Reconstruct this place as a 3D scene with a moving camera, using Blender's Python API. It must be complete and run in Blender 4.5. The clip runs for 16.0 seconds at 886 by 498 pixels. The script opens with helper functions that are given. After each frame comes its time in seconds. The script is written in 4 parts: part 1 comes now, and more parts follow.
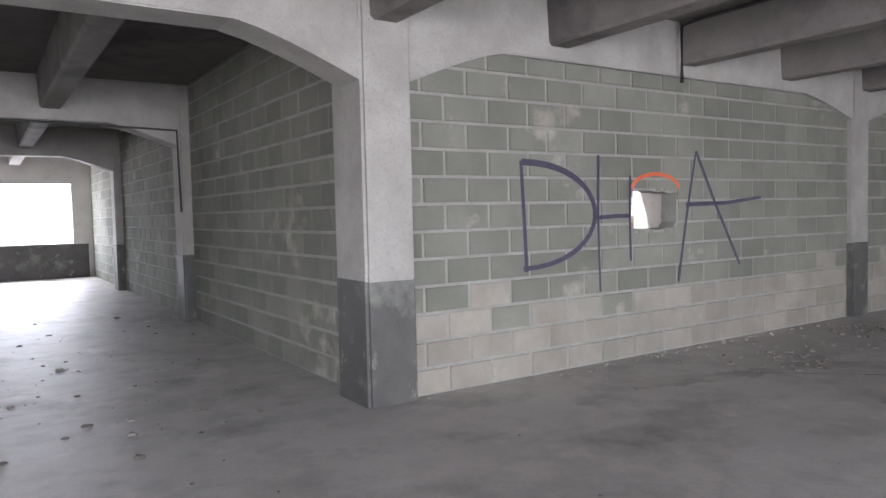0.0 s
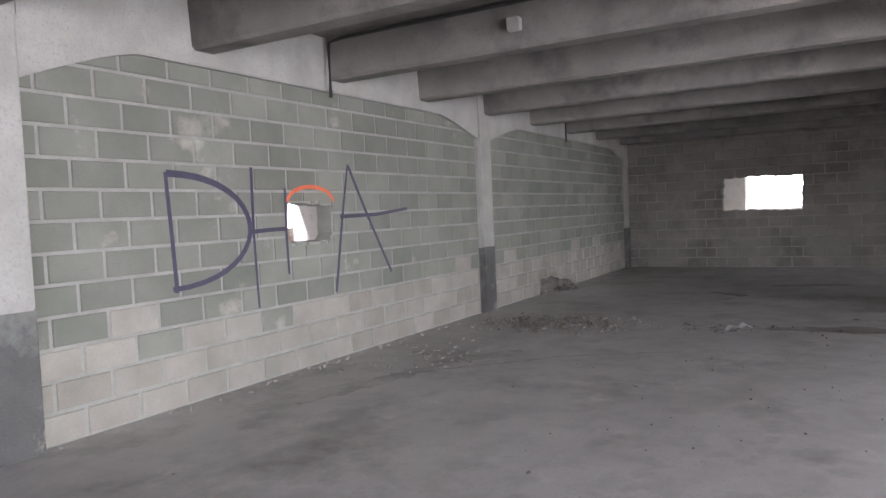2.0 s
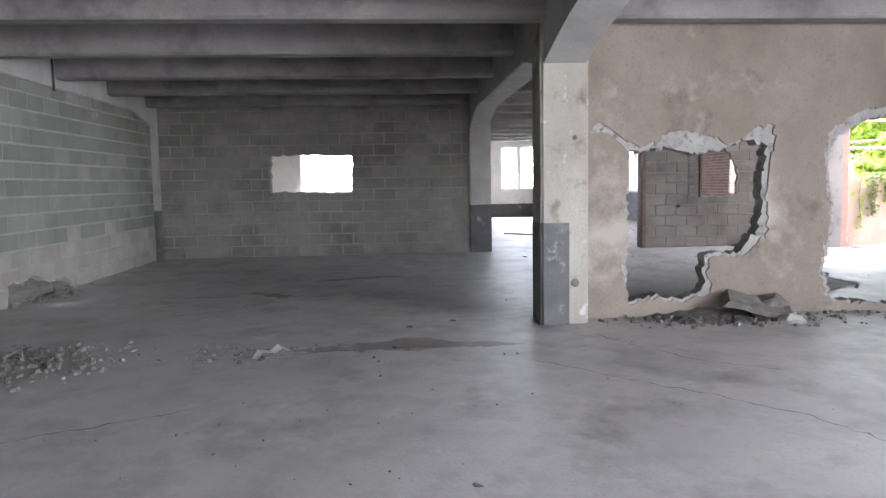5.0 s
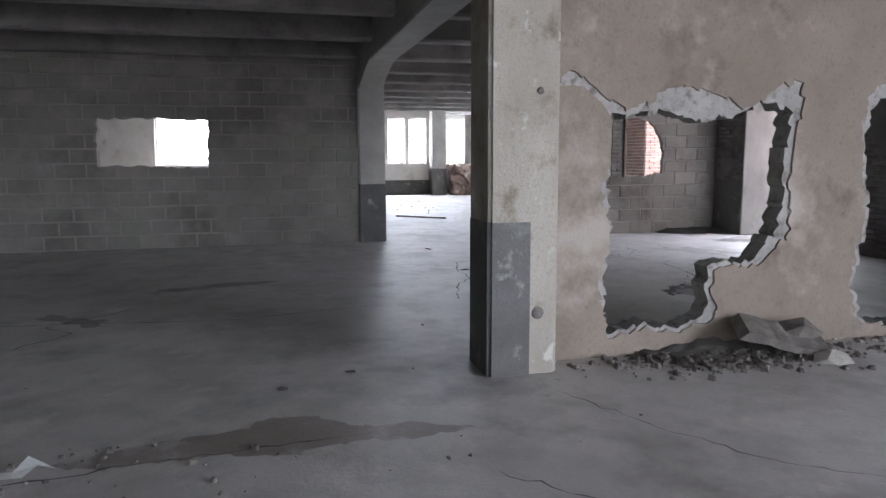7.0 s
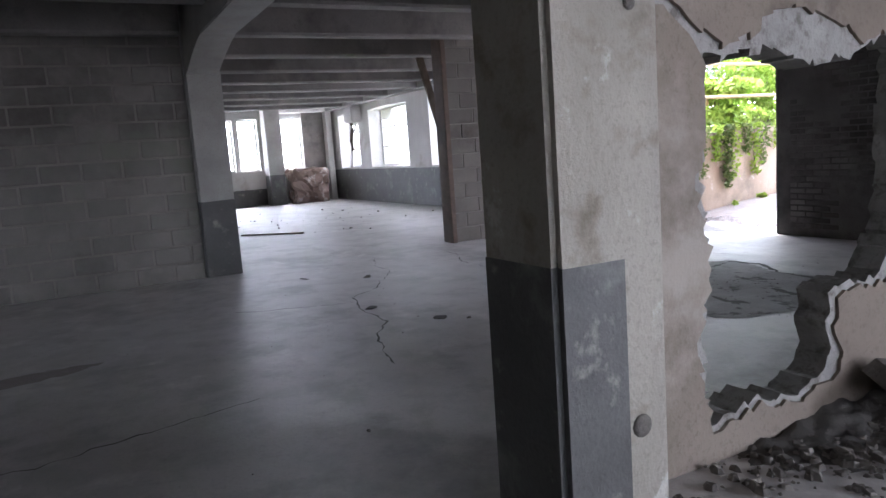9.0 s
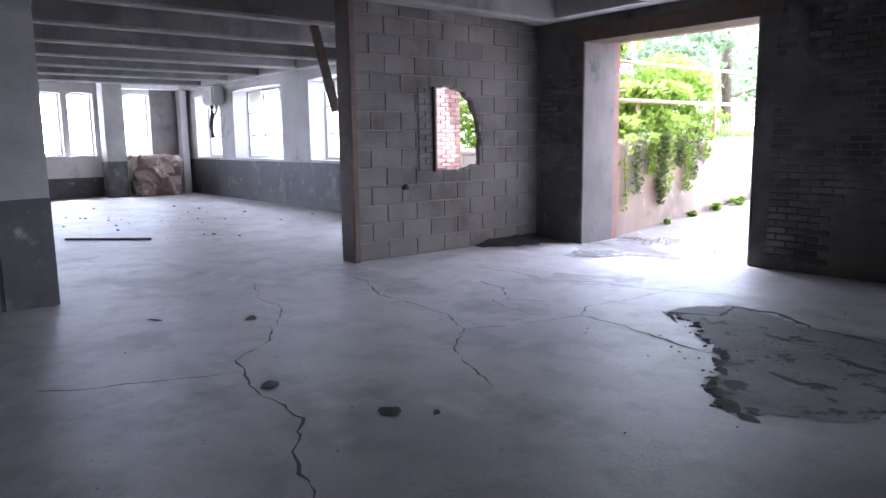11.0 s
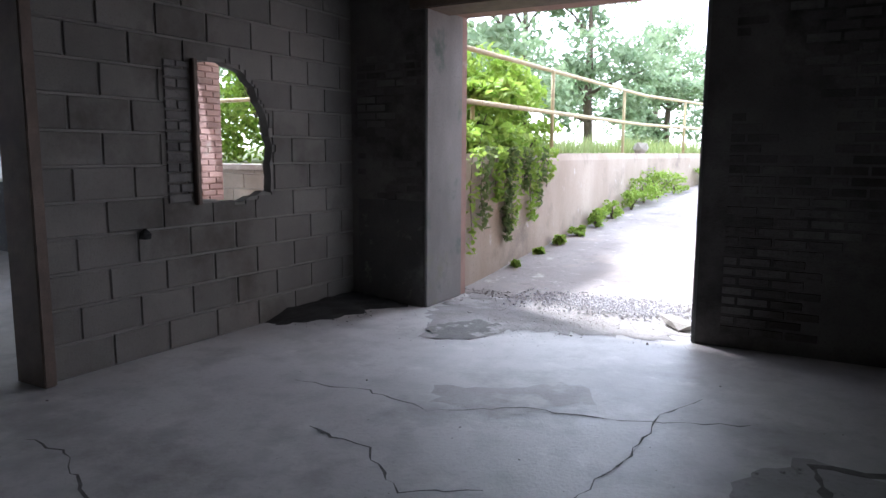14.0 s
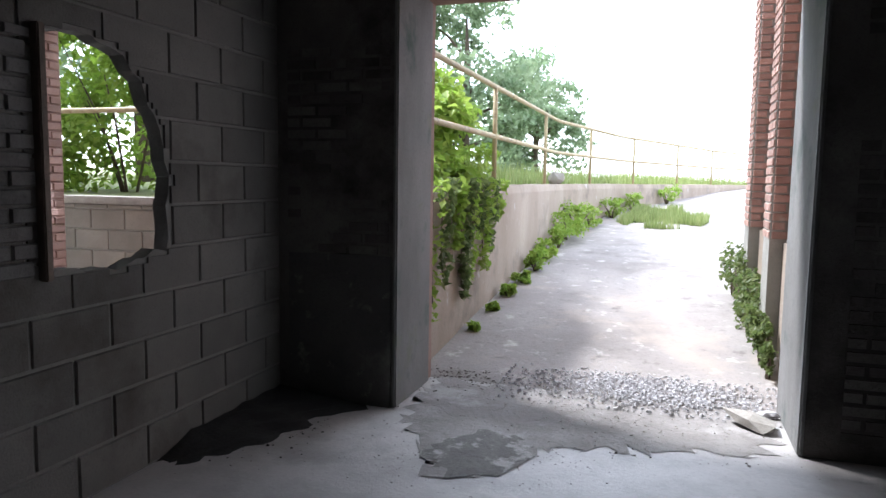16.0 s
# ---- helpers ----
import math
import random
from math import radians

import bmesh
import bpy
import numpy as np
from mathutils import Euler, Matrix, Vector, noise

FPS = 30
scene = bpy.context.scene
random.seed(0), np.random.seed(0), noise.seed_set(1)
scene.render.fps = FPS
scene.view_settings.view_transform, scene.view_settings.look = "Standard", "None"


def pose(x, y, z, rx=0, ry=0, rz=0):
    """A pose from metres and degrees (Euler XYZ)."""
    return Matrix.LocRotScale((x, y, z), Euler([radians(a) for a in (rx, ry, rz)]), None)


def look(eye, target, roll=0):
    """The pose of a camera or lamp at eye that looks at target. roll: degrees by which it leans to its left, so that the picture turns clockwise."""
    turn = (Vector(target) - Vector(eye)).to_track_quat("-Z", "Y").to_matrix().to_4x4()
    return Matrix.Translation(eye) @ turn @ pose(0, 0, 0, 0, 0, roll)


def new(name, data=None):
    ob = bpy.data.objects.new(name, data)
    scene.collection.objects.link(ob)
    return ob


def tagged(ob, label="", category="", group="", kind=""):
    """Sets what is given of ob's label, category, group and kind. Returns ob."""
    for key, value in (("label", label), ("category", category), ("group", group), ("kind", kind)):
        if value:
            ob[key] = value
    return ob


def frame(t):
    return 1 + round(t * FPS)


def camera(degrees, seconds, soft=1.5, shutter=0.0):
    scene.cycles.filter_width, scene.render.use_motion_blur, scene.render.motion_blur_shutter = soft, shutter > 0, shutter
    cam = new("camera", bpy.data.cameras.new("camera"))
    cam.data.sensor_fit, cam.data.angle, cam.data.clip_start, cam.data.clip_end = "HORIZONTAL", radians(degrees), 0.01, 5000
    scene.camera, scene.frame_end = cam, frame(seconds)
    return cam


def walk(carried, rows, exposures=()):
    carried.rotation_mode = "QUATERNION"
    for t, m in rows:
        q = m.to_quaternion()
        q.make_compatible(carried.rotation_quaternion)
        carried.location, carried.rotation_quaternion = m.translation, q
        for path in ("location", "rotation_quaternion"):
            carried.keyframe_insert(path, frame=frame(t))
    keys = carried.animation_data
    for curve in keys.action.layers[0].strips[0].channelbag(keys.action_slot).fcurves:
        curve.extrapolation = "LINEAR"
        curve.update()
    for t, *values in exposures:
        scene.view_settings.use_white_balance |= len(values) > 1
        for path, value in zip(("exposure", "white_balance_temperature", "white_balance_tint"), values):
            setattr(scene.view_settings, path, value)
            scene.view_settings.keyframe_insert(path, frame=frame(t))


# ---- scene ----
cam = camera(63.9, 16.0)
METRES, EYE, TILT, LEAN, TURN = 16.5, 1.5, 0.0, 0.0, -33.2
ROWS = [
    (0.0, 0.0, 0.0, 0.0, -0.07, -2.9, 1.32),
    (0.5, 0.0018, 0.0025, 0.0004, -12.05, -3.17, 1.21),
    (1.0, 0.0033, 0.0023, 0.0003, -20.32, -3.15, 1.72),
    (1.5, 0.0044, 0.0027, 0.0004, -23.6, -3.11, 1.79),
    (2.0, 0.0055, 0.0084, -0.0001, -26.84, -2.75, 2.56),
    (2.5, 0.0173, 0.0207, -0.0028, -32.86, -3.56, 2.08),
    (3.0, 0.0374, 0.0365, -0.0015, -38.57, -3.57, 1.43),
    (3.5, 0.0571, 0.0562, -0.0006, -46.22, -3.84, 3.63),
    (4.0, 0.089, 0.0709, -0.0016, -54.32, -4.82, 0.14),
    (4.5, 0.1171, 0.0893, -0.004, -58.22, -5.06, -0.14),
    (7.0, 0.2823, 0.1905, -0.0029, -70.42, -7.48, 0.21),
    (7.5, 0.3182, 0.2116, -0.0036, -73.85, -7.93, -1.45),
    (8.0, 0.3475, 0.234, -0.0043, -77.94, -7.98, 1.18),
    (10.5, 0.5113, 0.314, -0.0037, -92.44, -8.36, 1.02),
    (11.0, 0.5473, 0.3191, -0.0032, -95.94, -8.7, 0.73),
    (11.5, 0.5828, 0.3264, -0.0021, -102.04, -8.27, 3.59),
    (12.0, 0.6173, 0.3251, -0.0033, -107.41, -8.1, 3.12),
    (12.5, 0.6563, 0.3258, -0.0032, -110.87, -7.75, 1.91),
    (13.0, 0.6922, 0.3205, -0.0042, -114.25, -7.63, 1.94),
    (13.5, 0.7305, 0.3152, -0.0033, -114.1, -7.06, -0.14),
    (14.0, 0.7656, 0.3127, -0.0027, -116.59, -7.8, -0.28),
    (14.5, 0.8062, 0.307, -0.0017, -119.84, -8.38, -0.03),
    (15.0, 0.8382, 0.3045, 0.0006, -128.0, -7.96, 2.12),
    (15.5, 0.8705, 0.2988, 0.0011, -131.98, -6.56, -1.06),
    (16.0, 0.9, 0.3024, 0.0005, -129.02, -5.66, -0.87),
]
# exposure along the walk: the clip's camera closes down as it turns to the bright door
EXPOSE = [(0.0, 3.15, 6250, 17), (2.0, 3.35, 6250, 17), (4.5, 3.8, 6000, 15), (7.0, 3.25, 5900, 15), (8.0, 2.9, 5900, 15), (10.5, 3.1, 5450, 22),
          (11.5, 2.9, 5400, 22), (12.5, 2.35, 5500, 20), (13.5, 1.85, 5550, 16), (14.5, 1.45, 5700, 14), (15.0, 1.25, 5700, 13), (16.0, 1.05, 5800, 12)]
walk(cam, [(t, pose(0, 0, EYE, TILT, LEAN, TURN) @ pose(METRES * x, METRES * y, METRES * z, 90 + pitch, roll, yaw)) for t, x, y, z, yaw, pitch, roll in ROWS], EXPOSE)

# ---- sun, sky ----
SUN = Vector((0.55, -0.24, 0.80)).normalized()
world = bpy.data.worlds.new("sky")
scene.world = world
world.use_nodes = True
wn = world.node_tree.nodes
sky = wn.new("ShaderNodeTexSky")
sky.sky_type = "NISHITA"
sky.sun_disc = False
sky.sun_elevation = math.asin(SUN.z)
sky.sun_rotation = math.atan2(SUN.x, SUN.y)
sky.air_density, sky.dust_density = 1.0, 1.0
wn["Background"].inputs[1].default_value = 0.15
haze = wn.new("ShaderNodeMix")  # thin white cloud over the whole sky
haze.data_type = "RGBA"
haze.inputs["Factor"].default_value = 0.6
haze.inputs[7].default_value = (17.0, 17.4, 18.0, 1)
world.node_tree.links.new(sky.outputs[0], haze.inputs[6])
world.node_tree.links.new(haze.outputs[2], wn["Background"].inputs[0])
sun = new("sun", bpy.data.lights.new("sun", "SUN"))
sun.data.energy, sun.data.angle, sun.data.color = 4.2, radians(8), (1, 0.96, 0.9)
sun.matrix_world = look(SUN * 40, (0, 0, 0))


def window_light(name, place, target, w, h, power, colour=(0.93, 0.97, 1.0)):
    """An area lamp at an opening, added to the sky's own light that comes in there."""
    lamp = bpy.data.lights.new(name, "AREA")
    lamp.shape, lamp.size, lamp.size_y, lamp.energy, lamp.color = "RECTANGLE", w, h, power, colour
    ob = new(name, lamp)
    ob.matrix_world = look(place, target)
    return ob


# Invented openings with fill lamps, out of view, to light the hall from the west.
ADDED_WEST_OPENINGS = [(-6.0, -3.0), (-1.5, 1.5)]
for ya, yb in ADDED_WEST_OPENINGS:
    window_light("fill_light_west", (-6.05, (ya + yb) / 2, 1.7), (0, (ya + yb) / 2, 1.2), yb - ya, 2.0, 9)
SOUTH_OPENINGS = [(-5.0, -2.5), (-1.2, 1.3), (2.2, 4.7)]
for xa, xb in SOUTH_OPENINGS:
    window_light("sky_light_south", ((xa + xb) / 2, -8.3, 1.8), ((xa + xb) / 2, 0, 1.2), xb - xa, 2.0, 72 if xa > 2 else 34)
# Fill lamp added inside the doorway to lift the floor of the bay.
window_light("fill_light_door", (15.6, -8.23, 1.4), (15.5, 0, 1.2), 2.3, 2.5, 8)
ROOM_WINDOWS = [(18.3, 20.34), (22.7, 24.45), (25.75, 28.5), (29.4, 31.2)]
for xa, xb in ROOM_WINDOWS:
    window_light("sky_light_room", ((xa + xb) / 2, -8.75, 1.9), ((xa + xb) / 2, -2, 0.4), xb - xa, 1.6, 8)
EAST_WINDOWS = [(-5.65, -5.0), (-4.85, -4.2), (-7.15, -6.45), (-2.6, -0.8), (0.6, 3.9)]
for ya, yb in EAST_WINDOWS:
    window_light("sky_light_east", (32.4, (ya + yb) / 2, 2.0), (26, (ya + yb) / 2, 0.6), yb - ya, 1.6, 8)
window_light("sky_light_corridor", (1.0, 21.5, 1.7), (1.0, 10, 1.0), 2.6, 1.5, 22)
# Fill lamp added to whiten the room behind the hole in the block wall.
window_light("fill_light_back", (12.2, 11.9, 1.9), (10, 7, 1.0), 4.0, 1.4, 130)


# ---- materials ----
def nodes_of(name, rough=0.9, metal=0.0):
    m = bpy.data.materials.new(name)
    m.use_nodes = True
    nt = m.node_tree
    b = nt.nodes["Principled BSDF"]
    b.inputs["Roughness"].default_value, b.inputs["Metallic"].default_value = rough, metal
    return m, nt, b


def noise_of(nt, scale, detail=6, rough=0.6, stretch=(1, 1, 1), offset=0):
    g = nt.nodes.new("ShaderNodeNewGeometry")
    mp = nt.nodes.new("ShaderNodeMapping")
    mp.inputs["Scale"].default_value = stretch
    mp.inputs["Location"].default_value = (offset, offset * 1.7, offset * 0.6)
    n = nt.nodes.new("ShaderNodeTexNoise")
    n.inputs["Scale"].default_value, n.inputs["Detail"].default_value, n.inputs["Roughness"].default_value = scale, detail, rough
    nt.links.new(g.outputs["Position"], mp.inputs["Vector"])
    nt.links.new(mp.outputs[0], n.inputs["Vector"])
    return n.outputs["Fac"]


def ramp_of(nt, fac, lo, hi):
    r = nt.nodes.new("ShaderNodeMapRange")
    r.inputs["From Min"].default_value, r.inputs["From Max"].default_value = lo, hi
    nt.links.new(fac, r.inputs["Value"])
    return r.outputs[0]


def blend(nt, fac, a, b):
    mx = nt.nodes.new("ShaderNodeMix")
    mx.data_type = "RGBA"
    if isinstance(fac, float):
        mx.inputs["Factor"].default_value = fac
    else:
        nt.links.new(fac, mx.inputs["Factor"])
    for sock, v in ((mx.inputs[6], a), (mx.inputs[7], b)):
        if isinstance(v, tuple):
            sock.default_value = (*v, 1)
        else:
            nt.links.new(v, sock)
    return mx.outputs[2]


def bump_of(nt, b, height, strength, distance=0.01):
    bp = nt.nodes.new("ShaderNodeBump")
    bp.inputs["Strength"].default_value, bp.inputs["Distance"].default_value = strength, distance
    nt.links.new(height, bp.inputs["Height"])
    nt.links.new(bp.outputs[0], b.inputs["Normal"])


def surface(name, colours, scale=3.0, rough=0.9, bump=0.4, metal=0.0, stains=None, vary=0.0, fine=60, edges=(0.42, 0.62), stretch=(1, 1, 1)):
    """Two tones in broad clouds, a fine grain, and optional stains (colour, scale, from, to)."""
    m, nt, b = nodes_of(name, rough, metal)
    c = blend(nt, ramp_of(nt, noise_of(nt, scale, stretch=stretch), 0.3, 0.7), colours[0], colours[1])
    grain = noise_of(nt, fine, 4, 0.7)
    dark = tuple(v * 0.86 for v in colours[0])
    c = blend(nt, ramp_of(nt, grain, 0.52, 0.78), c, dark)
    for k, (col, sc, lo, hi) in enumerate(stains or []):
        c = blend(nt, ramp_of(nt, noise_of(nt, sc, 8, 0.65, offset=3.1 + 5 * k), lo, hi), c, col)
    if vary:
        o = nt.nodes.new("ShaderNodeObjectInfo")
        h = nt.nodes.new("ShaderNodeHueSaturation")
        nt.links.new(ramp_of(nt, o.outputs["Random"], 0, 1), h.inputs["Value"])
        h.inputs["Value"].default_value = 1
        r = nt.nodes.new("ShaderNodeMapRange")
        r.inputs["To Min"].default_value, r.inputs["To Max"].default_value = 1 - vary, 1 + vary
        nt.links.new(o.outputs["Random"], r.inputs["Value"])
        nt.links.new(r.outputs[0], h.inputs["Value"])
        nt.links.new(c, h.inputs["Color"])
        c = h.outputs[0]
    nt.links.new(c, b.inputs["Base Color"])
    bump_of(nt, b, grain, bump)
    return m


BLOCK = surface("concrete_block", ((0.16, 0.164, 0.136), (0.23, 0.229, 0.198)), 1.4, 0.95, 0.6, vary=0.14, fine=90, stains=[((0.40, 0.37, 0.32), 1.1, 0.60, 0.72)])
# Partition blocks: the dim corner's shade is put into this dark colour.
BLOCK_DARK = surface("dark_block", ((0.125, 0.115, 0.102), (0.185, 0.17, 0.152)), 1.6, 0.95, 0.6, vary=0.14, fine=90, stains=[((0.07, 0.06, 0.05), 0.9, 0.52, 0.68)])
# Lighter copy of BLOCK_DARK; the colour makes up for light the east wall lacks.
BLOCK_EAST = surface("grey_brown_block", ((0.17, 0.157, 0.142), (0.25, 0.232, 0.212)), 1.6, 0.95, 0.6, vary=0.10, fine=90, stains=[((0.12, 0.108, 0.096), 0.9, 0.52, 0.70), ((0.19, 0.19, 0.155), 0.7, 0.54, 0.66)])
BLOCK_DUST = surface("dusty_block", ((0.25, 0.23, 0.20), (0.345, 0.315, 0.275)), 2.6, 0.95, 0.5, vary=0.12, fine=80, stains=[((0.25, 0.24, 0.21), 1.7, 0.52, 0.66)])
MORTAR = surface("mortar", ((0.245, 0.243, 0.218), (0.345, 0.336, 0.306)), 4, 0.95, 0.7, fine=70)
MORTAR_DARK = surface("dark_mortar", ((0.20, 0.185, 0.165), (0.30, 0.28, 0.25)), 2, 0.95, 0.7, fine=70)
WHITEWASH = surface("whitewashed_concrete", ((0.29, 0.278, 0.258), (0.40, 0.387, 0.362)), 2.5, 0.85, 0.5, stains=[((0.36, 0.34, 0.30), 2.3, 0.60, 0.68), ((0.26, 0.24, 0.22), 7, 0.70, 0.74)], fine=45)
# Joists and soffit: grime, plus the ceiling's shade put into the base colours.
JOIST = surface("dark_toned_whitewash", ((0.16, 0.147, 0.136), (0.24, 0.22, 0.205)), 1.5, 0.9, 0.5, stains=[((0.115, 0.105, 0.10), 1.3, 0.50, 0.66), ((0.11, 0.10, 0.09), 6, 0.66, 0.74)], fine=45)
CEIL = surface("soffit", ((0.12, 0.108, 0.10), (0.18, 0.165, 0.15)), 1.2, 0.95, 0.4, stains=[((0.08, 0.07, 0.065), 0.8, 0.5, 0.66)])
DADO = surface("dark_dado_paint", ((0.062, 0.060, 0.057), (0.10, 0.097, 0.092)), 3, 0.6, 0.4, stains=[((0.26, 0.24, 0.215), 4.5, 0.59, 0.70), ((0.20, 0.20, 0.18), 1.6, 0.56, 0.70)], fine=50)
FLOOR = surface("worn_concrete_floor", ((0.40, 0.375, 0.36), (0.50, 0.475, 0.455)), 0.9, 0.52, 0.35, stains=[((0.28, 0.255, 0.235), 0.55, 0.54, 0.70), ((0.56, 0.53, 0.50), 2.2, 0.58, 0.72), ((0.20, 0.18, 0.165), 5.0, 0.68, 0.76), ((0.21, 0.19, 0.175), 1.4, 0.52, 0.74), ((0.33, 0.31, 0.295), 3.4, 0.48, 0.74)], fine=38)
PLASTER = surface("brown_old_plaster", ((0.155, 0.124, 0.096), (0.235, 0.195, 0.156)), 1.1, 0.92, 0.45, stains=[((0.33, 0.29, 0.25), 0.8, 0.58, 0.70), ((0.10, 0.075, 0.055), 1.6, 0.58, 0.72)], fine=40)
BARE = surface("broken_plaster_edge", ((0.22, 0.21, 0.195), (0.34, 0.325, 0.30)), 7, 0.95, 1.0, stains=[((0.14, 0.125, 0.11), 9, 0.52, 0.64)], fine=30)
# Near-black because the wall's dimness beside the bright door is put into it.
SOUTH_MAT = surface("dark_limewash", ((0.09, 0.083, 0.078), (0.20, 0.185, 0.17)), 1.3, 0.95, 0.6, stains=[((0.04, 0.036, 0.033), 1.1, 0.48, 0.64)], fine=50)
RENDER = surface("grey_cement_render", ((0.16, 0.155, 0.15), (0.25, 0.243, 0.235)), 2.0, 0.9, 0.5, stains=[((0.09, 0.12, 0.105), 2.4, 0.55, 0.68), ((0.17, 0.18, 0.12), 1.3, 0.60, 0.72)], fine=50, stretch=(1, 1, 0.5))
BRICK = surface("old_brick", ((0.20, 0.13, 0.10), (0.32, 0.22, 0.17)), 5, 0.95, 0.6, vary=0.25, stains=[((0.36, 0.33, 0.29), 2.5, 0.50, 0.62)], fine=80)
BRICK_OUT = surface("red_brick", ((0.32, 0.195, 0.16), (0.43, 0.285, 0.24)), 5, 0.95, 0.5, vary=0.2, stains=[((0.45, 0.36, 0.30), 3.5, 0.60, 0.70)], fine=80)
ROOM_WALL = surface("pale_limewash", ((0.50, 0.48, 0.455), (0.64, 0.62, 0.59)), 1.4, 0.9, 0.4, stains=[((0.40, 0.36, 0.31), 1.6, 0.58, 0.70)], fine=45)
STEEL = surface("rusty_steel", ((0.10, 0.075, 0.06), (0.17, 0.12, 0.09)), 8, 0.7, 0.4, metal=0.3)
CABLE = surface("black_cable", ((0.02, 0.02, 0.02), (0.04, 0.038, 0.036)), 8, 0.6, 0.2)
FRAME_WHITE = surface("flaking_white_paint", ((0.62, 0.61, 0.58), (0.74, 0.73, 0.70)), 4, 0.6, 0.3, stains=[((0.30, 0.24, 0.18), 12, 0.62, 0.68)])
RETAIN = surface("stained_retaining_concrete", ((0.27, 0.215, 0.165), (0.40, 0.335, 0.27)), 1.6, 0.92, 0.5, stains=[((0.19, 0.16, 0.13), 1.2, 0.54, 0.68), ((0.5, 0.46, 0.42), 2.8, 0.62, 0.70)], fine=35, stretch=(1, 1, 0.35))
DRIVE = surface("dusty_drive", ((0.23, 0.208, 0.195), (0.33, 0.303, 0.285)), 0.9, 0.95, 0.9, stains=[((0.19, 0.172, 0.16), 1.1, 0.54, 0.68), ((0.46, 0.43, 0.40), 5.0, 0.58, 0.68), ((0.17, 0.155, 0.145), 6.0, 0.60, 0.70), ((0.36, 0.31, 0.265), 0.5, 0.55, 0.66)], fine=26)
GRASS_SOIL = surface("grassy_soil", ((0.16, 0.19, 0.08), (0.26, 0.28, 0.13)), 1.2, 0.95, 0.8, fine=20)
GRAVEL = surface("pale_gravel", ((0.42, 0.41, 0.42), (0.62, 0.61, 0.62)), 30, 0.9, 0.4)
RUBBLE = surface("dark_rubble", ((0.09, 0.08, 0.07), (0.19, 0.17, 0.15)), 12, 0.95, 0.8)
RUBBLE_PALE = surface("pale_rubble", ((0.30, 0.28, 0.25), (0.45, 0.42, 0.38)), 10, 0.95, 0.8)
CRACK = surface("dirt_in_crack", ((0.07, 0.064, 0.058), (0.13, 0.12, 0.11)), 14, 0.95, 0.6)
SCREED = surface("exposed_rough_screed", ((0.20, 0.188, 0.18), (0.31, 0.293, 0.28)), 3, 0.8, 1.0, stains=[((0.09, 0.082, 0.076), 4.2, 0.57, 0.62), ((0.14, 0.13, 0.12), 1.8, 0.58, 0.68)], fine=24, stretch=(1, 1, 1))
# Near-black tone of the corner heap, its crumbs and the partition knob.
MATT_BLACK = surface("soot", ((0.012, 0.011, 0.011), (0.03, 0.028, 0.026)), 6, 0.95, 0.8)
GRIMY = surface("brown_grimed_concrete", ((0.27, 0.245, 0.205), (0.38, 0.35, 0.30)), 2.2, 0.9, 0.6, stains=[((0.17, 0.14, 0.105), 2.0, 0.54, 0.66), ((0.46, 0.44, 0.40), 4.5, 0.60, 0.66)], fine=40, stretch=(1, 1, 0.4))
PAINT = surface("violet_black_spray_paint", ((0.038, 0.032, 0.06), (0.06, 0.052, 0.085)), 10, 0.6, 0.2)
RED = surface("red_spray_paint", ((0.62, 0.11, 0.04), (0.68, 0.16, 0.07)), 10, 0.6, 0.2)
RAIL = surface("weathered_yellow_rail", ((0.34, 0.27, 0.13), (0.44, 0.37, 0.22)), 9, 0.6, 0.3, stains=[((0.16, 0.09, 0.05), 7, 0.58, 0.66)])
BARK = surface("bark", ((0.09, 0.065, 0.045), (0.15, 0.12, 0.09)), 9, 0.95, 0.9)
RAG = surface("white_scrap", ((0.70, 0.70, 0.68), (0.80, 0.80, 0.78)), 8, 0.8, 0.3)
RUST_SHEET = surface("rust_brown_sheet", ((0.15, 0.10, 0.08), (0.24, 0.165, 0.135)), 5, 0.7, 0.5, stains=[((0.42, 0.37, 0.34), 3, 0.55, 0.62)])


def leaf_material(name, a, b_):
    m, nt, b = nodes_of(name, 0.55)
    g = nt.nodes.new("ShaderNodeNewGeometry")
    c = blend(nt, g.outputs["Random Per Island"], a, b_)
    nt.links.new(c, b.inputs["Base Color"])
    tr = nt.nodes.new("ShaderNodeBsdfTranslucent")
    nt.links.new(c, tr.inputs["Color"])
    ms = nt.nodes.new("ShaderNodeMixShader")
    ms.inputs[0].default_value = 0.5
    out = nt.nodes["Material Output"]
    nt.links.new(b.outputs[0], ms.inputs[1])
    nt.links.new(tr.outputs[0], ms.inputs[2])
    nt.links.new(ms.outputs[0], out.inputs["Surface"])
    return m


LEAF = leaf_material("fresh_leaf", (0.20, 0.33, 0.04), (0.33, 0.44, 0.085))
# Tree leaves paler and greyer than LEAF: the bright haze is in the colour.
LEAF_HAZED = leaf_material("hazed_tree_leaf", (0.17, 0.25, 0.13), (0.29, 0.36, 0.22))
IVY = leaf_material("ivy_leaf", (0.09, 0.14, 0.04), (0.17, 0.21, 0.07))
BLADE = leaf_material("grass_blade", (0.22, 0.30, 0.09), (0.36, 0.40, 0.17))
GLASS, gnt, gb = nodes_of("dusty_window_glass", 0.08)
gb.inputs["Transmission Weight"].default_value = 1.0
gb.inputs["IOR"].default_value = 1.05


# ---- builders ----
def mesh_of(name, bm, material):
    me = bpy.data.meshes.new(name)
    bm.normal_update()
    bm.to_mesh(me)
    bm.free()
    me.materials.append(material)
    return me


